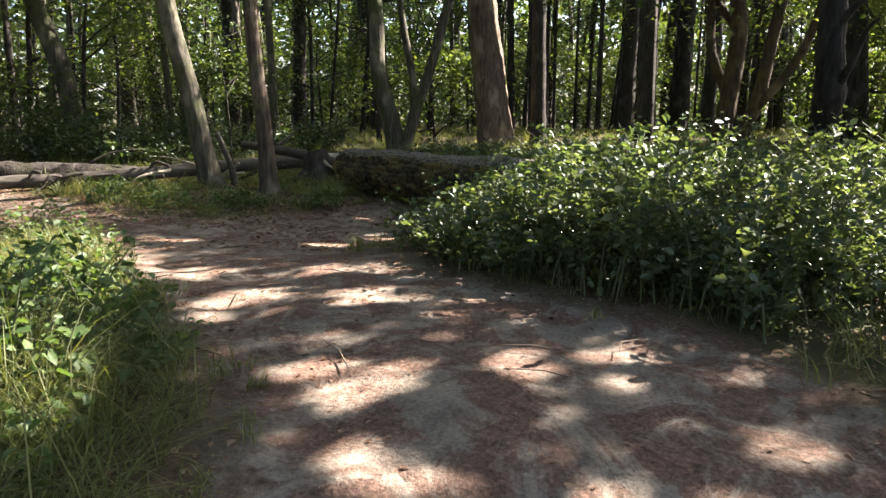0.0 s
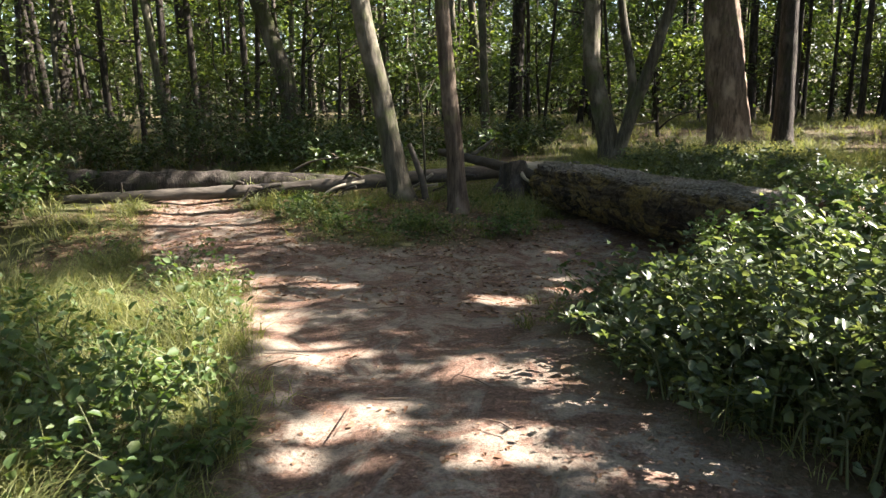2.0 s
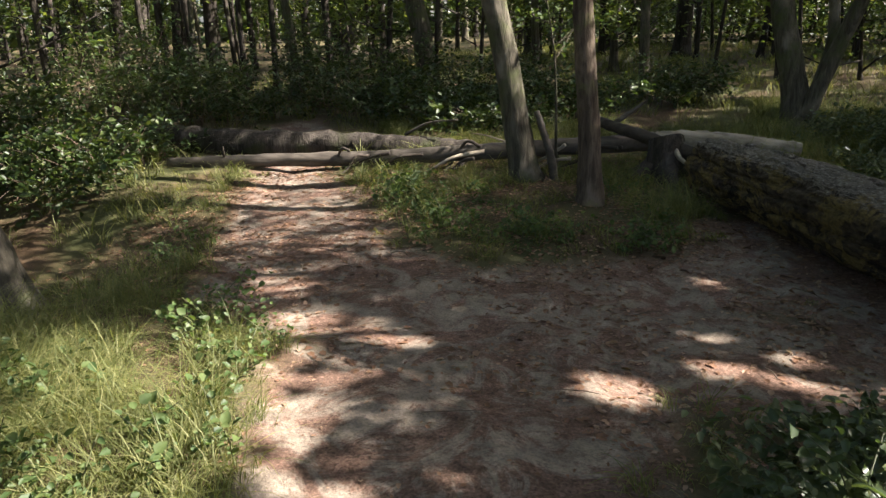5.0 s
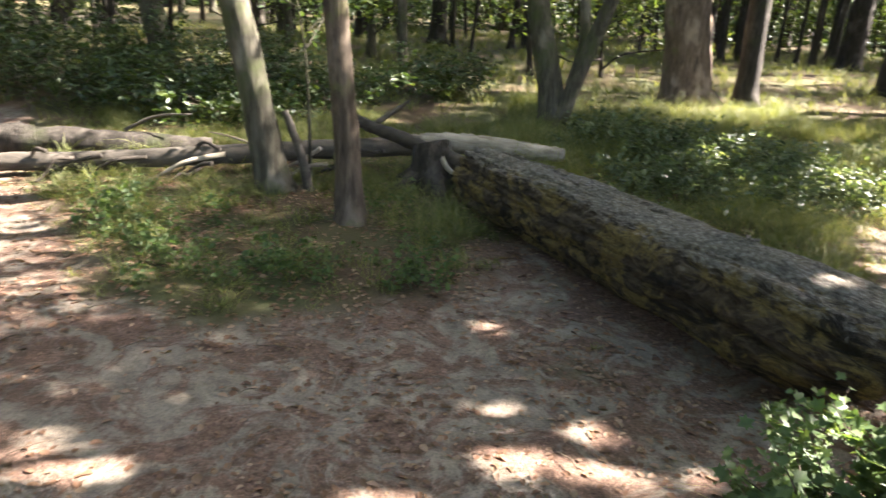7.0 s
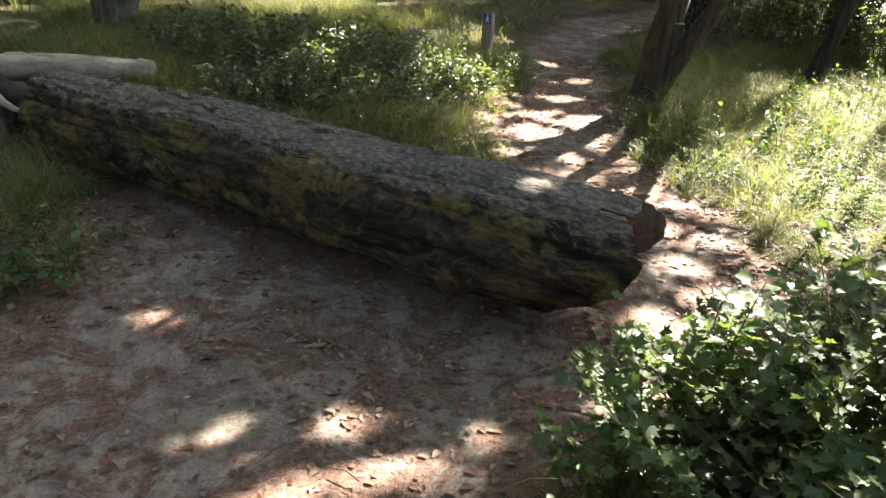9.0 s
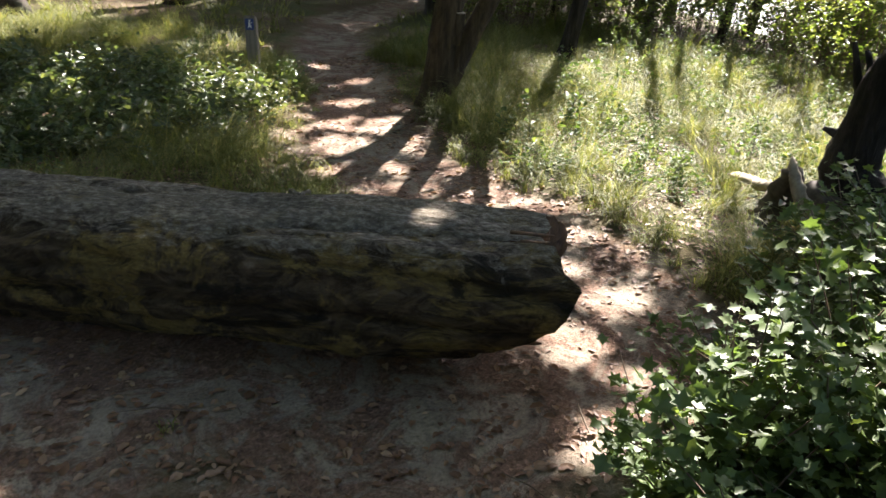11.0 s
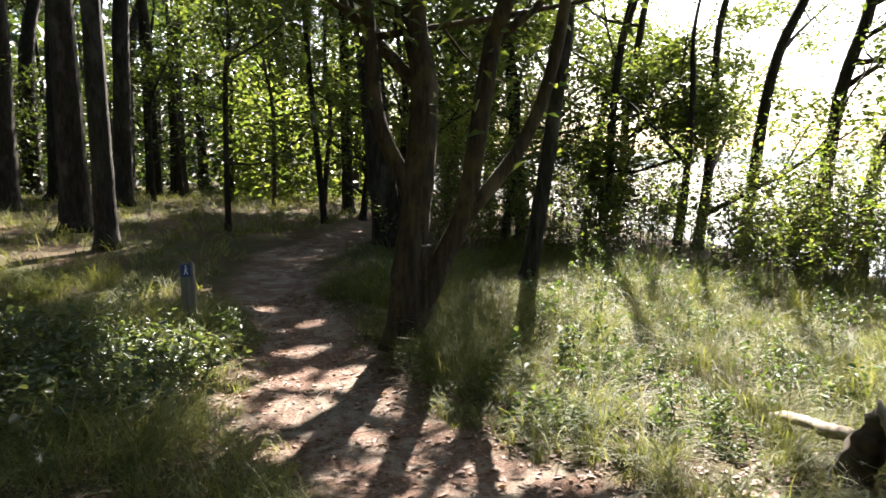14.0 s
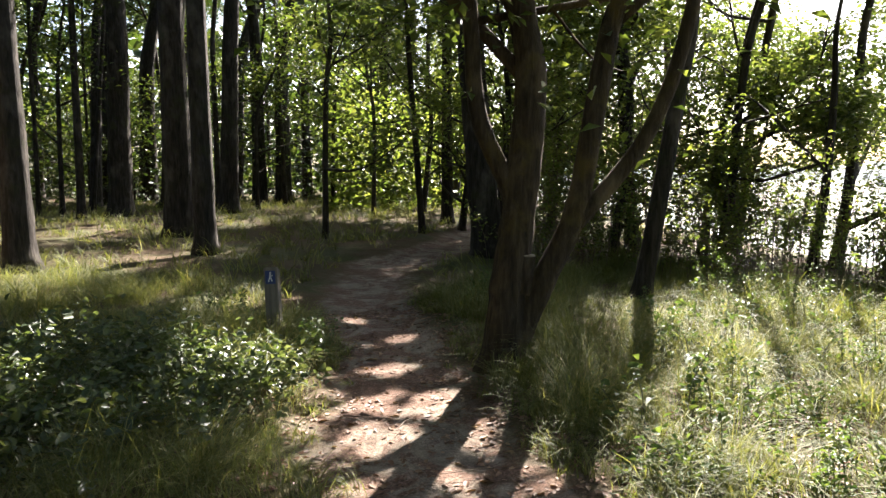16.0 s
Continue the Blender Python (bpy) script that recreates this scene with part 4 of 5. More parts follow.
def build_old_logs():
    def fallen(name, pts, label, mat, sides=16, rough=0.13, twigs=(), category="log"):
        L = spline(pts, 40)
        root = thing(name, L[0, :3], label, category)
        tube("trunk", L[:, :3] - L[0, :3], L[:, 3], mat, root, sides, rough)
        for t, r, m in twigs:
            ls = spline(t, 9)
            tube("branch", ls - L[0, :3], np.linspace(r, r * 0.35, 9), m, root, 6, 0.1)
        return root
    fallen("long_log", [(-7.4, 8.55, 0.05, 0.06), (-6.6, 8.85, 0.08, 0.075), (-5.2, 9.35, 0.13, 0.085), (-4.0, 9.8, 0.20, 0.09), (-3.0, 10.2, 0.27, 0.09), (-2.0, 10.6, 0.33, 0.09)],
           "long thin grey dead trunk lying across the wood's edge", M_GREYWOOD,
           twigs=[([(-3.7, 9.85, 0.24), (-4.0, 9.6, 0.18), (-4.24, 9.5, 0.03), (-4.4, 9.4, -0.03)], 0.028, M_PALE), ([(-6.7, 8.8, 0.12), (-6.65, 8.75, 0.2), (-6.62, 8.72, 0.28)], 0.02, M_GREYWOOD),
                  ([(-3.4, 10.0, 0.3), (-3.7, 9.9, 0.4), (-3.9, 9.9, 0.42)], 0.015, M_PALE)])
    fallen("bare_log", [(-2.2, 10.75, 0.30, 0.085), (-1.8, 10.85, 0.33, 0.10), (-1.2, 10.95, 0.31, 0.095), (-0.6, 11.1, 0.26, 0.07)], "pale barkless piece of trunk propped on the fallen timber", M_PALE)
    fallen("mossy_log", [(-9.6, 9.6, 0.30, 0.10), (-8.8, 9.4, 0.22, 0.15), (-7.6, 9.45, 0.16, 0.19), (-6.2, 9.75, 0.15, 0.19), (-4.9, 10.15, 0.14, 0.16), (-4.2, 10.5, 0.13, 0.10)],
           "dark mouldering trunk lying behind a thinner one", M_BARK_DARK, twigs=[([(-5.0, 10.2, 0.3), (-4.7, 10.3, 0.45), (-4.3, 10.3, 0.5)], 0.02, M_GREYWOOD)])
    fallen("crossing_branch", [(-3.0, 10.9, 0.55, 0.05), (-2.4, 10.4, 0.50, 0.06), (-1.8, 10.1, 0.40, 0.07), (-1.2, 9.8, 0.25, 0.08), (-0.8, 9.55, 0.1, 0.06)], "crooked dark branch leaning from the roots to the great log", M_BLACKWOOD,
           twigs=[([(-1.7, 10.05, 0.42), (-1.5, 9.7, 0.3), (-1.1, 9.45, 0.28)], 0.03, M_PALE), ([(-2.4, 10.4, 0.55), (-2.2, 10.5, 0.7), (-2.1, 10.5, 0.78)], 0.03, M_GREYWOOD)], category="branch")
    rng = np.random.default_rng(17)
    for k in range(16):
        x = rng.uniform(-5.2, -2.3)
        y = 9.45 + (x + 4.6) * 0.32 + rng.uniform(-0.1, 0.25)
        a, ln, z = rng.uniform(2.6, 4.6), rng.uniform(0.25, 0.8), tz(x, y)
        z0 = z + rng.uniform(0.12, 0.32)
        dx, dy = math.cos(a) * ln, math.sin(a) * ln
        fallen("dead_branch", [(x, y, z0, 0.022), (x + dx * 0.4, y + dy * 0.35, z0 - 0.02 + rng.normal() * 0.05, 0.018), (x + dx * 0.8, y + dy * 0.5, z + 0.07, 0.013), (x + dx, y + dy * 0.7, z + 0.01, 0.006)],
               "crooked dark dead branch tangled under the long log", M_BLACKWOOD if k % 4 else M_PALE, sides=6, category="branch")
    fallen("standing_stake", [(-2.75, 9.55, 0.0, 0.045), (-2.8, 9.5, 0.35, 0.04), (-2.95, 9.5, 0.75, 0.03)], "short broken grey sapling stem leaning in the grass", M_GREYWOOD, category="branch")
    # stump with flared roots at the end of the timber
    root = thing("stump", (-1.75, 10.0, 0), "dark low tree stump with spreading roots", "stump")
    tube("trunk", [(0, 0, -0.05), (0, 0, 0.12), (0.02, 0, 0.3), (-0.03, 0.05, 0.46)], [0.34, 0.24, 0.19, 0.17], M_BARK_DARK, root, 16, 0.12)
    for a in (0.2, 1.6, 2.7, 3.9, 5.2):
        d = np.array([math.cos(a), math.sin(a), 0])
        tube("root", spline([d * 0.1 + [0, 0, 0.22], d * 0.3 + [0, 0, 0.1], d * 0.55 + [0, 0, -0.02]], 7), np.linspace(0.1, 0.03, 7), M_BLACKWOOD, root, 8, 0.12)
    # dead pale root by the snag
    root = thing("dead_root", (3.0, 6.4, 0), "bleached dead root arching beside the black tree", "root")
    o = np.array([3.0, 6.4, 0])
    tube("root", spline([(3.10, 6.60, 0.50), (3.06, 6.55, 0.42), (3.03, 6.47, 0.30), (3.03, 6.34, 0.18), (3.08, 6.14, 0.07), (3.15, 5.9, 0.0)], 26) - o, np.interp(np.linspace(0, 1, 26), [0, 0.15, 0.6, 1], [0.008, 0.03, 0.045, 0.03]), M_PALE, root, 10, 0.25)
    # pale wood here puts sunlight on the limb into its colour
    tube("limb", spline([(3.9, 7.25, 0.06), (3.62, 7.0, 0.15), (3.45, 6.85, 0.19), (3.26, 6.68, 0.26)], 18) - o, np.interp(np.linspace(0, 1, 18), [0, 0.1, 0.7, 1], [0.012, 0.03, 0.034, 0.03]), M_PALE, root, 10, 0.25, "broken limb coloured pale as if sunlit")
    tube("root", spline([(3.22, 6.5, 0.28), (3.18, 6.36, 0.25), (3.2, 6.2, 0.14), (3.26, 6.02, -0.05)], 16) - o, np.linspace(0.1, 0.075, 16), M_GREYWOOD, root, 12, 0.2, "dark rotten root")
    tube("stump", spline([(3.3, 6.75, -0.05), (3.22, 6.66, 0.2), (3.17, 6.6, 0.36), (3.15, 6.58, 0.44)], 14) - o, np.interp(np.linspace(0, 1, 14), [0, 0.5, 0.9, 1], [0.10, 0.075, 0.05, 0.012]), M_GREYWOOD, root, 12, 0.25, "dark rotten stump")
    tube("root", spline([(3.2, 6.5, 0.2), (3.22, 6.25, 0.12), (3.3, 5.95, 0.02)], 12) - o, np.linspace(0.07, 0.05, 12), M_ROT, root, 10, 0.2, "orange rotten root")


def build_post():
    """The waymark post with its blue walker's sign."""
    x, y = 2.94, 11.86
    root = thing("waymark_post", (x, y, tz(x, y)), "short oak waymark post with a blue walker sign", "post")
    root.rotation_euler = (0, radians(-2), radians(-48))
    bm = bmesh.new()
    bmesh.ops.create_cube(bm, size=1)
    for v in bm.verts:
        top = v.co.z > 0
        v.co = Vector((v.co.x * 0.115, v.co.y * 0.085, (0.66 if top else -0.2)))
        if top and v.co.y > 0:
            v.co.z -= 0.03
    bmesh.ops.bevel(bm, geom=bm.edges[:], offset=0.008, segments=2, affect="EDGES")
    part("post", bm, M_POST, root)
    bm = bmesh.new()
    bmesh.ops.create_cube(bm, size=1)
    for v in bm.verts:
        v.co = Vector((v.co.x * 0.085, v.co.y * 0.004 - 0.0455, v.co.z * 0.11 + 0.575))
    bmesh.ops.bevel(bm, geom=bm.edges[:], offset=0.0015, segments=1, affect="EDGES")
    sign = part("sign", bm, M_BLUE, root, "blue plastic waymark plate")
    bm = bmesh.new()
    y0 = -0.0495
    for px, pz, sx, sz, rot in ((0.004, 0.612, 0.014, 0.014, 45), (0.0, 0.585, 0.013, 0.034, 8), (-0.009, 0.556, 0.009, 0.034, 24), (0.011, 0.556, 0.009, 0.034, -22), (0.013, 0.588, 0.024, 0.006, -30)):
        g = bmesh.ops.create_cube(bm, size=1)
        m = Matrix.Translation((px, y0, pz)) @ Matrix.Rotation(radians(rot), 4, "Y") @ Matrix.Diagonal((sx, 0.002, sz, 1))
        bmesh.ops.transform(bm, matrix=m, verts=g["verts"])
    part("walker_mark", bm, M_WHITE, sign, "plain white walking mark")


build_log()
build_old_logs()
build_post()
tube_stub = thing("sawn_stub", (3.88, 9.93, 0.62), "sawn-off side branch with a pale cut face", "branch")
tube("stub", [(-0.05, 0.02, 0.0), (-0.02, 0.0, 0.14), (-0.02, -0.02, 0.27)], [0.075, 0.065, 0.06], M_BARK_YELLOW, tube_stub, 12, 0.06)
tube("cut_face", [(-0.02, -0.02, 0.266), (-0.02, -0.02, 0.278)], [0.054, 0.052], M_PALE, tube_stub, 12, 0.03, "pale cut wood")

# ---------------------------------------------------------------- undergrowth
def clump_stem(x, y, h, lean, rng):
    z = tz(x, y) - 0.02
    a = rng.uniform(0, 2 * math.pi)
    return spline([(x, y, z), (x + 0.25 * lean * math.cos(a), y + 0.25 * lean * math.sin(a), z + 0.6 * h), (x + lean * math.cos(a), y + lean * math.sin(a), z + h)], 9)


def bush(name, x, y, rx, ry, h, stems, nodes, leaf, mat, label, seed, lean=0.5, stem_mat=None, shape=0.62, tri=3, group="undergrowth", lobed=False):
    """Arching stems with leaves in groups along them."""
    rng = np.random.default_rng(seed)
    foot = np.array([x, y, tz(x, y)])
    root = thing(name, foot, label, "bush", group)
    cents, vs, ps, off = [], [], [], 0
    for k in range(stems):
        r, a = math.sqrt(rng.uniform()), rng.uniform(0, 2 * math.pi)
        sx, sy = x + rx * r * math.cos(a), y + ry * r * math.sin(a)
        if path_dist(np.array([sx]), np.array([sy]))[0] < 0.06:
            continue
        hh = h * rng.uniform(0.4, 1.28) * (1 - 0.35 * r * r)
        L = clump_stem(sx, sy, hh, lean * rng.uniform(0.4, 1.2), rng)
        v, p = tube_arrays(L - foot, np.linspace(0.006, 0.002, len(L)), 3, 0, rng, False)
        vs.append(v)
        ps.append(p[0] + off)
        off += len(v)
        u = np.clip(rng.uniform(0.15, 1.0, nodes) ** 0.8, 0, 1) * (len(L) - 1.001)
        i = u.astype(int)
        c = L[i] + (L[i + 1] - L[i]) * (u - i)[:, None]
        cents.append(np.repeat(c, tri, axis=0) + rng.normal(size=(nodes * tri, 3)) * leaf * 0.75)
    if not cents:
        return
    c = np.concatenate(cents)
    c = c[c[:, 2] > terrain(c[:, 0], c[:, 1]) + 0.02] - foot
    v, p = lobed_arrays(c, leaf * 1.25, rng) if lobed else leaf_arrays(c, leaf * rng.uniform(0.55, 1.2, len(c)), rng, 0.45, shape, 0.14, True)
    tagged(part_me("foliage", np_mesh("foliage", v, p, mat), root), kind="stuff")
    tagged(part_me("stem_tangle", np_mesh("stem_tangle", np.concatenate(vs), [np.concatenate(ps)], stem_mat or M_STEM), root, "thin green stems"), kind="stuff")


def build_bushes():
    br = "dense bramble bush with glossy dark green leaves beside the path"
    for k, (x, y, rx, ry, h) in enumerate([(0.75, 4.35, 0.6, 0.55, 0.62), (1.5, 3.75, 0.7, 0.55, 0.75), (1.35, 4.9, 0.7, 0.6, 0.8), (2.3, 3.6, 0.8, 0.7, 0.85), (2.3, 4.6, 0.8, 0.7, 0.85),
                                           (0.5, 4.95, 0.45, 0.4, 0.36), (3.2, 4.4, 0.8, 0.8, 0.8), (3.4, 3.3, 0.8, 0.7, 0.8), (2.9, 5.4, 0.5, 0.5, 0.7)]):
        bush("bramble_bush", x, y, rx, ry, h, 105, 16, 0.05, M_LEAF_BUSH, br, 900 + k, 0.35 if k in (0, 5) else 0.7)
    for k, (x, y, rx, ry, h) in enumerate([(0.4, 4.15, 0.5, 0.5, 0.42), (0.25, 4.75, 0.45, 0.4, 0.4), (0.8, 3.5, 0.5, 0.42, 0.5), (1.45, 3.15, 0.5, 0.36, 0.55)]):
        bush("bramble_bush", x, y, rx, ry, h, 75, 13, 0.05, M_LEAF_BUSH, "low bramble arching out over the edge of the path", 915 + k, 0.3)
    bush("bramble_sprig", 0.0, 5.72, 0.2, 0.16, 0.16, 14, 7, 0.07, M_LEAF_BUSH, "trailing bramble sprig at the path's edge", 925, 0.2)
    for k, (x, y, rx, ry, h) in enumerate([(1.15, 5.6, 0.45, 0.34, 0.75), (1.75, 5.65, 0.5, 0.35, 0.8), (2.4, 5.9, 0.4, 0.35, 0.6), (0.68, 5.7, 0.36, 0.3, 0.62)]):
        bush("hawthorn_bush", x, y, rx, ry, h, 80, 18, 0.042, M_LEAF_THORN, "young hawthorn thicket with small lobed leaves by the log's end", 930 + k, 0.35, M_TWIG, 0.8, lobed=True)
    for k, (x, y, rx, ry, h) in enumerate([(1.5, 10.6, 0.7, 0.6, 0.5), (1.0, 11.6, 0.8, 0.7, 0.5), (1.8, 11.1, 0.5, 0.45, 0.34), (0.2, 12.2, 0.8, 0.7, 0.5), (0.6, 10.6, 0.6, 0.5, 0.4)]):
        bush("bramble_patch", x, y, rx, ry, h, 80, 11, 0.06, M_LEAF_BUSH, "low dark bramble patch beyond the great log", 950 + k, 0.45)
    for k, (x, y, rx, ry, h) in enumerate([(-2.5, 3.3, 0.6, 0.6, 0.45), (-1.75, 2.6, 0.55, 0.55, 0.42), (-2.5, 2.2, 0.7, 0.7, 0.5), (-1.35, 1.7, 0.45, 0.5, 0.4), (-3.3, 4.0, 0.5, 0.5, 0.32), (-3.4, 2.9, 0.7, 0.7, 0.5), (-2.2, 1.1, 0.7, 0.6, 0.5)]):
        bush("nettle_clump", x, y, rx, ry, h, 50, 8, 0.05, M_LEAF_WEED, "clump of nettles and ground ivy among the grass", 970 + k, 0.18)
    for k, (x, y, r, h) in enumerate([(-2.95, 7.7, 0.35, 0.3), (-1.3, 7.75, 0.22, 0.25), (-2.2, 7.6, 0.3, 0.2), (-3.9, 8.2, 0.3, 0.3), (-4.9, 6.7, 0.35, 0.3), (3.6, 8.5, 0.5, 0.4), (4.4, 7.2, 0.6, 0.4), (5.5, 9.6, 0.7, 0.5), (3.0, 12.6, 0.4, 0.35)]):
        bush("seedling_clump", x, y, r, r, h, 16, 7, 0.05, M_LEAF_WEED, "small clump of broad-leaved seedlings", 990 + k, 0.15)
    for k, (x, y, r, h) in enumerate([(3.4, 7.5, 0.35, 0.3), (4.2, 8.3, 0.4, 0.32), (5.0, 7.3, 0.5, 0.36), (5.8, 8.4, 0.5, 0.4), (6.4, 7.2, 0.55, 0.45), (4.8, 9.2, 0.4, 0.35), (6.8, 9.2, 0.6, 0.5), (7.6, 8.2, 0.6, 0.6), (5.6, 6.4, 0.5, 0.4), (4.2, 6.3, 0.4, 0.35), (7.4, 10.0, 0.6, 0.6), (8.4, 9.4, 0.6, 0.7), (3.0, 8.2, 0.22, 0.2), (6.8, 6.0, 0.6, 0.5), (2.85, 11.2, 0.25, 0.3), (5.4, 11.6, 0.5, 0.4)]):
        bush("meadow_weed", x, y, r, r, h, 34, 10, 0.032, M_LEAF_WEED, "pale green weeds among the sunlit grass", 1200 + k, 0.2, None, 0.6, 3, "meadow weeds")
    for k, (x, y, r, h) in enumerate([(-1.75, 3.5, 0.3, 0.26), (-1.5, 3.0, 0.28, 0.22), (-2.1, 4.3, 0.32, 0.3), (-1.15, 2.4, 0.26, 0.22), (-2.0, 3.1, 0.35, 0.32), (-2.4, 5.0, 0.3, 0.26), (-1.2, 1.5, 0.3, 0.26), (-3.0, 5.2, 0.35, 0.3)]):
        bush("ivy_clump", x, y, r, r, h, 22, 7, 0.04, M_LEAF_WEED, "low broad-leaved herbs along the grassy verge", 1270 + k, 0.2, None, 0.8)
    for k, (x, y, r, h) in enumerate([(-2.75, 7.35, 0.35, 0.22), (-3.5, 7.8, 0.4, 0.25), (-2.3, 7.9, 0.35, 0.2), (-1.5, 8.2, 0.3, 0.2), (-4.2, 8.8, 0.4, 0.25), (-1.35, 7.7, 0.2, 0.24), (-3.2, 8.6, 0.4, 0.2), (-2.0, 9.3, 0.4, 0.2)]):
        bush("woodland_herb", x, y, r, r, h, 10, 6, 0.045, M_LEAF_WEED, "sparse low woodland herbs round the slim trees", 1285 + k, 0.15, None, 0.7)
    bush("tall_nettle", -2.55, 3.42, 0.12, 0.12, 0.72, 5, 9, 0.06, M_LEAF_THORN, "tall pale nettle standing above the verge", 1250, 0.08, None, 0.75)
    for k, (x, y, h) in enumerate([(-8.3, 11.6, 1.0), (-9.6, 10.8, 1.3), (-7.2, 12.6, 1.1), (-10.4, 12.2, 1.4), (-6.0, 12.6, 0.8), (-5.0, 12.2, 0.6), (-9.0, 13.6, 1.5), (-11.6, 10.4, 1.5), (-12.5, 12.5, 1.7), (-7.4, 14.2, 1.2), (-13.0, 8.4, 1.2), (-4.2, 13.5, 0.7), (-5.9, 15.0, 1.0), (-3.0, 15.4, 0.7), (-7.6, 7.2, 0.7), (-8.8, 6.0, 1.0), (-9.8, 7.8, 1.3), (-7.0, 5.2, 0.6), (-10.8, 6.2, 1.5), (-8.4, 8.2, 0.6)]):
        bush("understory_shrub", x, y, 0.9, 0.8, h, 60, 13, 0.085, M_LEAF_SHADED, "dark leafy shrub in the shade of the wood", 1100 + k, 0.7, M_TWIG, 0.6, 3, "understory shrubs")
    for k, (x, y, h) in enumerate([(8.9, 12.6, 2.4), (9.8, 11.6, 2.3), (9.3, 13.8, 2.8), (10.6, 12.6, 3.0), (8.2, 13.2, 1.6), (11.5, 14.5, 3.4), (10.2, 15.3, 3.2), (8.6, 11.3, 1.3), (12.6, 16.0, 3.6), (11.2, 17.0, 3.0), (13.6, 18.2, 3.4), (15.2, 20.6, 3.6)]):
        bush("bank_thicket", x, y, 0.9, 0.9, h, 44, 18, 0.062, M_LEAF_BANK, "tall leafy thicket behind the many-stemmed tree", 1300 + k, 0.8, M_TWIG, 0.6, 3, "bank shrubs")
    rng = np.random.default_rng(31)
    for k in range(16):
        u = rng.uniform(-1.2, 0.8)
        b = rng.uniform(-7, 3.5)
        x, y = 9.6 + u + 0.55 * b * 1.1, 8.2 + 0.82 * b * 1.1
        bush("bank_shrub", x, y, 0.8, 0.8, rng.uniform(1.0, 2.1), 52, 16, 0.06, M_LEAF_BANK, "leafy shrub on the bank above the water", 1010 + k, 0.6, M_TWIG, 0.6, 3, "bank shrubs")


def build_grass():
    rng = np.random.default_rng(21)

    def sow(name, tufts, box, hgt, density, label, wide=0.0019, per=16):
        """Tussocks of arching blades, each leaning out of its tuft and mostly with it."""
        x = rng.uniform(box[0], box[1], tufts)
        y = rng.uniform(box[2], box[3], tufts)
        d = path_dist(x, y)
        lush = 0.5 + 0.45 * wave(x, y, 2.1, 6) + 0.4 * wave(x, y, 5.3, 8)
        keep = (d > 0.03) & (rng.uniform(size=tufts) < density(x, y) * np.clip(1.3 * lush + 0.05, 0.04, 1) * sm(-0.05, 0.3, d))
        keep |= (d > -0.12) & (d <= 0.1) & (rng.uniform(size=tufts) < 0.05)
        ax = LOG_B - LOG_A
        k = np.clip(((x - LOG_A.x) * ax.x + (y - LOG_A.y) * ax.y) / (ax.x ** 2 + ax.y ** 2), 0, 1)
        keep &= np.hypot(x - LOG_A.x - k * ax.x, y - LOG_A.y - k * ax.y) > 0.3
        x, y, lush, d = x[keep], y[keep], lush[keep], d[keep]
        size = hgt(x, y) * rng.uniform(0.55, 1.25, len(x)) * (0.35 + 0.8 * np.clip(lush, 0, 1.1)) * (0.4 + 0.6 * sm(-0.05, 0.4, d))
        way = rng.uniform(0, 2 * math.pi, len(x))
        n = rng.integers(per // 2, per + per // 2, len(x))
        x, y, size, way = (np.repeat(q, n) for q in (x, y, size, way))
        m = len(x)
        a = way + rng.normal(0, 0.95, m)
        b = np.stack([x, y], -1) + rng.normal(size=(m, 2)) * (0.012 + 0.13 * size)[:, None]
        z = terrain(b[:, 0], b[:, 1]) - 0.01
        h = size * rng.uniform(0.4, 1.2, m)
        bend = h * rng.uniform(0.25, 1.7, m)
        out = np.stack([np.cos(a), np.sin(a)], -1)
        turn = a + 1.57 + rng.normal(0, 0.6, m)
        side = np.stack([np.cos(turn), np.sin(turn)], -1) * (wide * rng.uniform(0.6, 1.5, m))[:, None]
        droop = np.minimum(0.36 * bend / h, 0.62)

        def at(u, wd):
            p = b + out * (bend * u ** 1.8)[:, None] + side * wd
            return np.concatenate([p, (z + h * (u - droop * u ** 3))[:, None]], 1)
        one = np.ones(m)
        v = np.stack([at(0 * one, -0.8), at(0 * one, 0.8), at(0.4 * one, -1), at(0.4 * one, 1), at(0.75 * one, -0.75), at(0.75 * one, 0.75), at(one, 0)], 1).reshape(-1, 3)
        k7 = np.arange(m)[:, None] * 7
        me = np_mesh(name, v, [np.concatenate([k7 + np.array([[0, 1, 3, 2]]), k7 + np.array([[2, 3, 5, 4]])]), k7 + np.array([[4, 5, 6]])], M_GRASS)
        tagged(new(name, me), label, "grass", kind="stuff")

    def bank(x, y):
        return (x - 10.5) * 0.82 - (y - 8) * 0.55

    sow("grass_verge", 7500, (-4.5, -0.3, 0.8, 6.2), lambda x, y: 0.4 + 0 * x, lambda x, y: sm(-4.6, -3.4, x) * 0.9, "tall tufted grass on the verge of the path", 0.0017, 24)
    sow("grass_shade", 8500, (-6.5, -0.2, 7.0, 13.0), lambda x, y: 0.23 + 0.06 * (y > 10), lambda x, y: 0.45 + 0.4 * sm(8.2, 10.5, y), "thin woodland grass round the slim trees")
    sow("grass_behind_log", 4600, (-1.5, 3.6, 8.0, 15.5), lambda x, y: 0.36 + 0 * x, lambda x, y: 0.95 + 0 * x, "soft woodland grass beyond the great log", 0.0019, 24)
    sow("grass_meadow", 8200, (2.2, 9.5, 4.2, 12.5), lambda x, y: 0.36 + 0.1 * wave(x, y, 1.7, 4), lambda x, y: sm(4.2, 5.6, y + 0.4 * x) * sm(0.8, -1.0, bank(x, y)), "tall sunlit grass between path and bank", 0.002, 28)
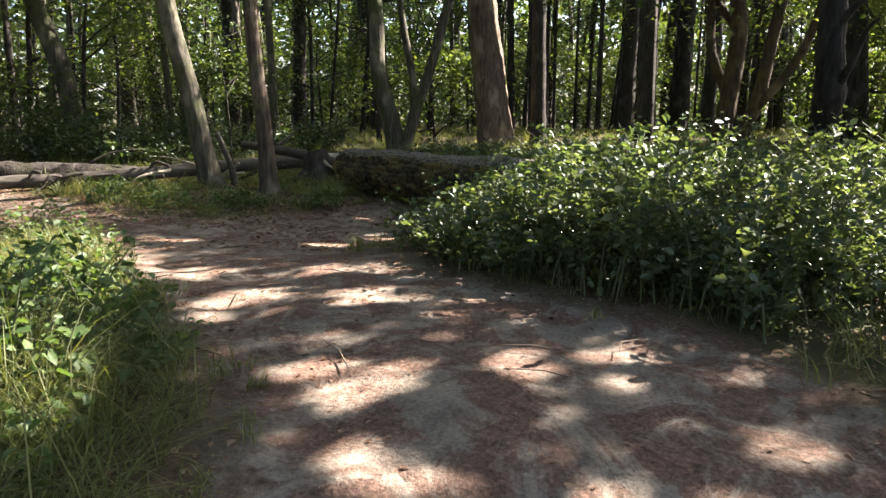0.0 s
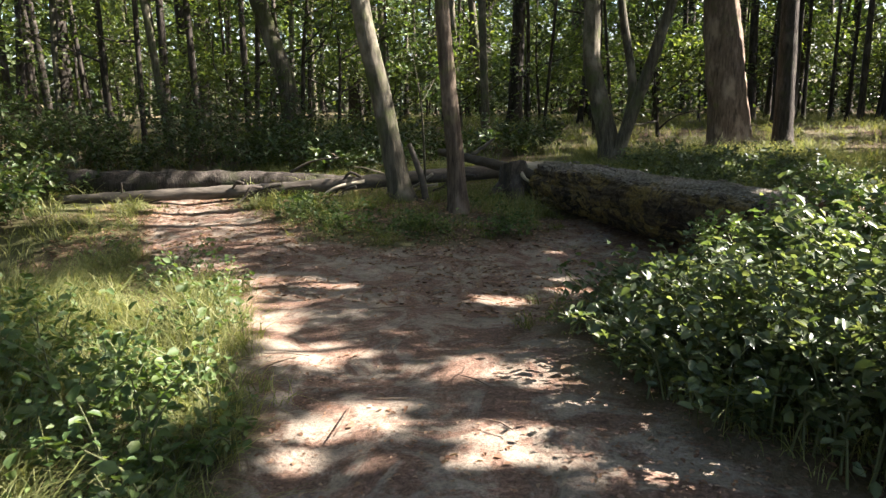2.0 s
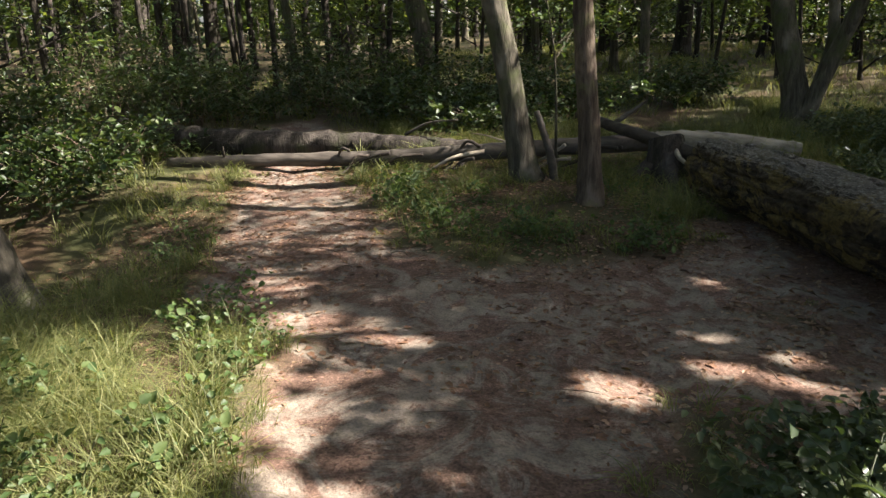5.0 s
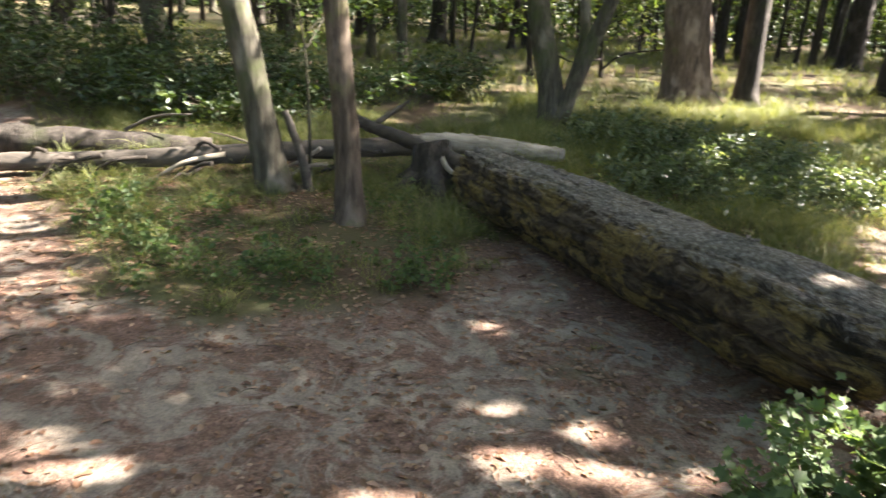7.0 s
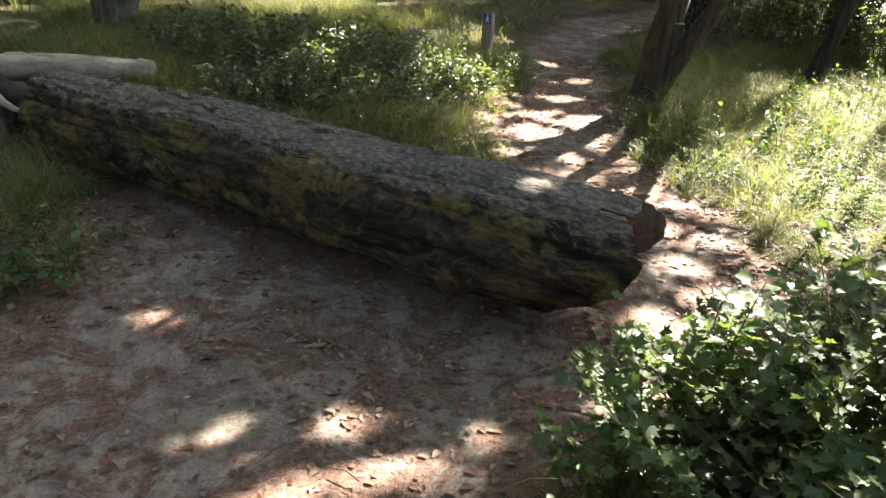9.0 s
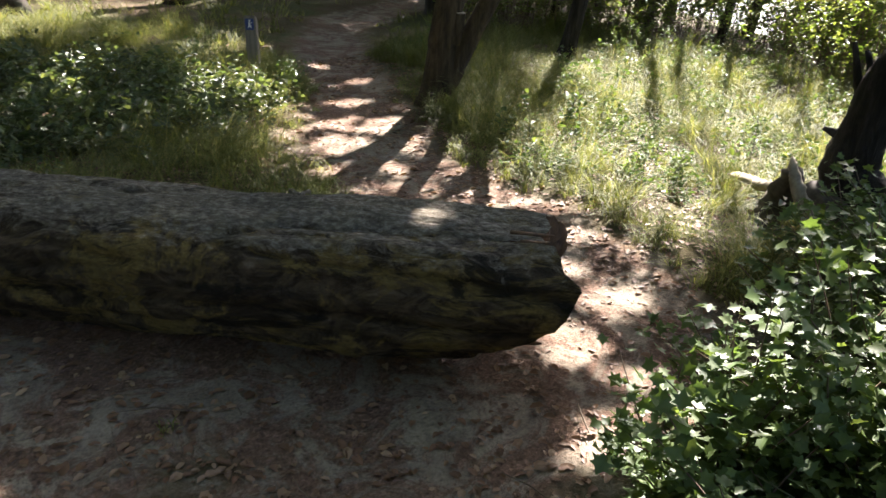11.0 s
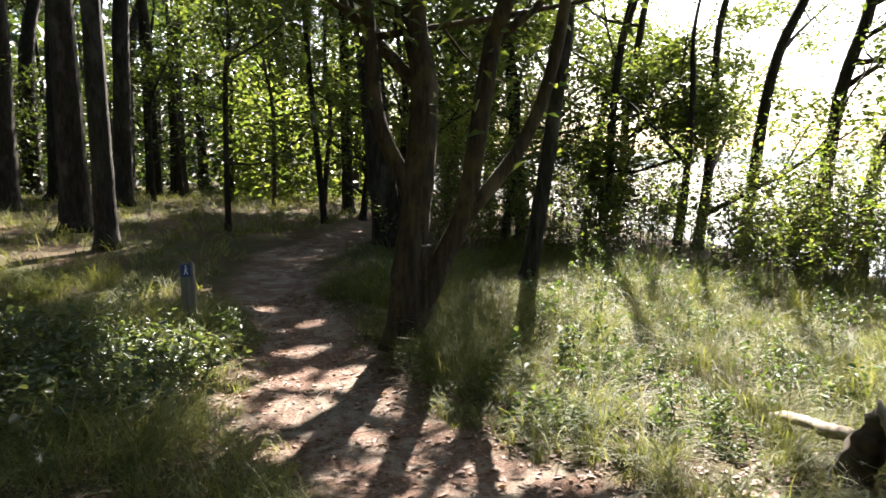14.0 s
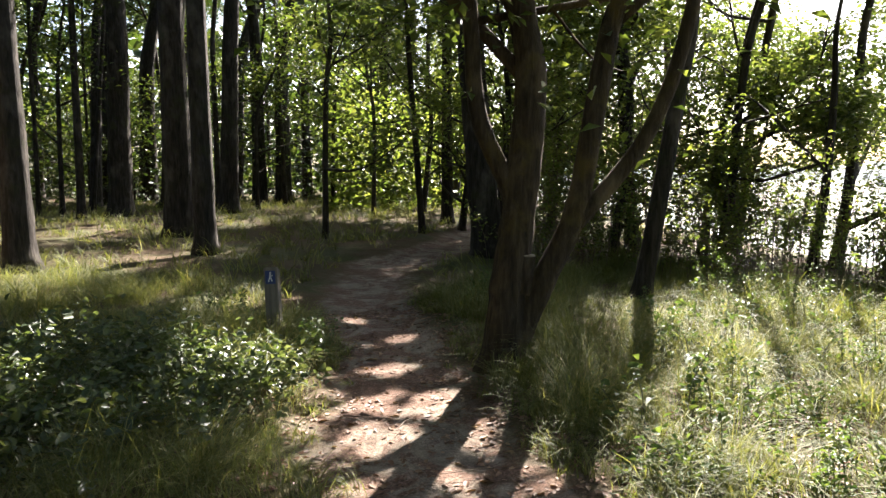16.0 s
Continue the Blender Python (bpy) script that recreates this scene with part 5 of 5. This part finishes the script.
    sow("grass_wood", 8000, (-14, 18, 13, 33), lambda x, y: 0.38 + 0 * x, lambda x, y: sm(0.0, -1.5, bank(x, y)), "grass on the forest floor between the trunks", 0.0045, 12)
    sow("grass_west", 7500, (-14, -4.4, 3.0, 13.5), lambda x, y: 0.3 + 0 * x, lambda x, y: 0.3 + 0 * x, "thin grass and herbs in the dark of the wood", 0.004, 12)
    sow("grass_side", 2600, (0.2, 4.5, 2.0, 6.5), lambda x, y: 0.46 + 0 * x, lambda x, y: 0.55 + 0 * x, "grass at the foot of the brambles")


def build_litter():
    rng = np.random.default_rng(8)
    n = 85000
    x, y = rng.uniform(-6, 5.5, n), rng.uniform(0.8, 12.5, n)
    d = path_dist(x, y)
    keep = (rng.uniform(size=n) < 0.06 + 0.22 * (y > 5.2) * (wave(x, y, 3.1, 4) > -0.2) + 0.22 * (wave(x, y, 1.9, 5) + 0.5 * wave(x, y, 5.1, 2) > 0.12) + 0.5 * sm(-0.5, 0.05, d) * (0.3 + 0.7 * (wave(x, y, 2.6, 3) > -0.1)))
    x, y = x[keep], y[keep]
    d = d[keep]
    c = np.stack([x, y, terrain(x, y) - 0.035 * sm(0.15, -0.35, d) + 0.02 * sm(0.0, 0.4, d) + 0.012 * wave(x, y, 9, 7) + 0.005], -1)
    v, p = leaf_arrays(c, rng.uniform(0.016, 0.03, len(c)) * (1 + 0.75 * (y > 5.2)), rng, 2.6, 0.6, 0.1, True)
    tagged(new("leaf_litter", np_mesh("leaf_litter", v, p, M_DRYLEAF)), "dry brown and grey leaves scattered on the ground", "leaves", kind="stuff")
    vs, ps, off = [], [], 0
    for k in range(190):
        x, y = rng.uniform(-4, 3), rng.uniform(1.5, 10)
        a, L = rng.uniform(0, math.pi), rng.uniform(0.05, 0.3)
        dx, dy = math.cos(a) * L, math.sin(a) * L
        z = [tz(x + s * dx, y + s * dy) - 0.005 for s in (0, 0.5, 1)]
        v, p = tube_arrays([(x, y, z[0]), (x + dx * 0.5 + rng.normal() * 0.02, y + dy * 0.5, z[1] + 0.008), (x + dx, y + dy, z[2])], [0.003, 0.003, 0.0015], 4, 0.1, rng, False)
        vs.append(v)
        ps.append(p[0] + off)
        off += len(v)
    tagged(new("twig_litter", np_mesh("twig_litter", np.concatenate(vs), [np.concatenate(ps)], M_TWIG)), "small dead twigs lying on the soil", "twigs", kind="stuff")


build_bushes()
build_grass()
build_litter()
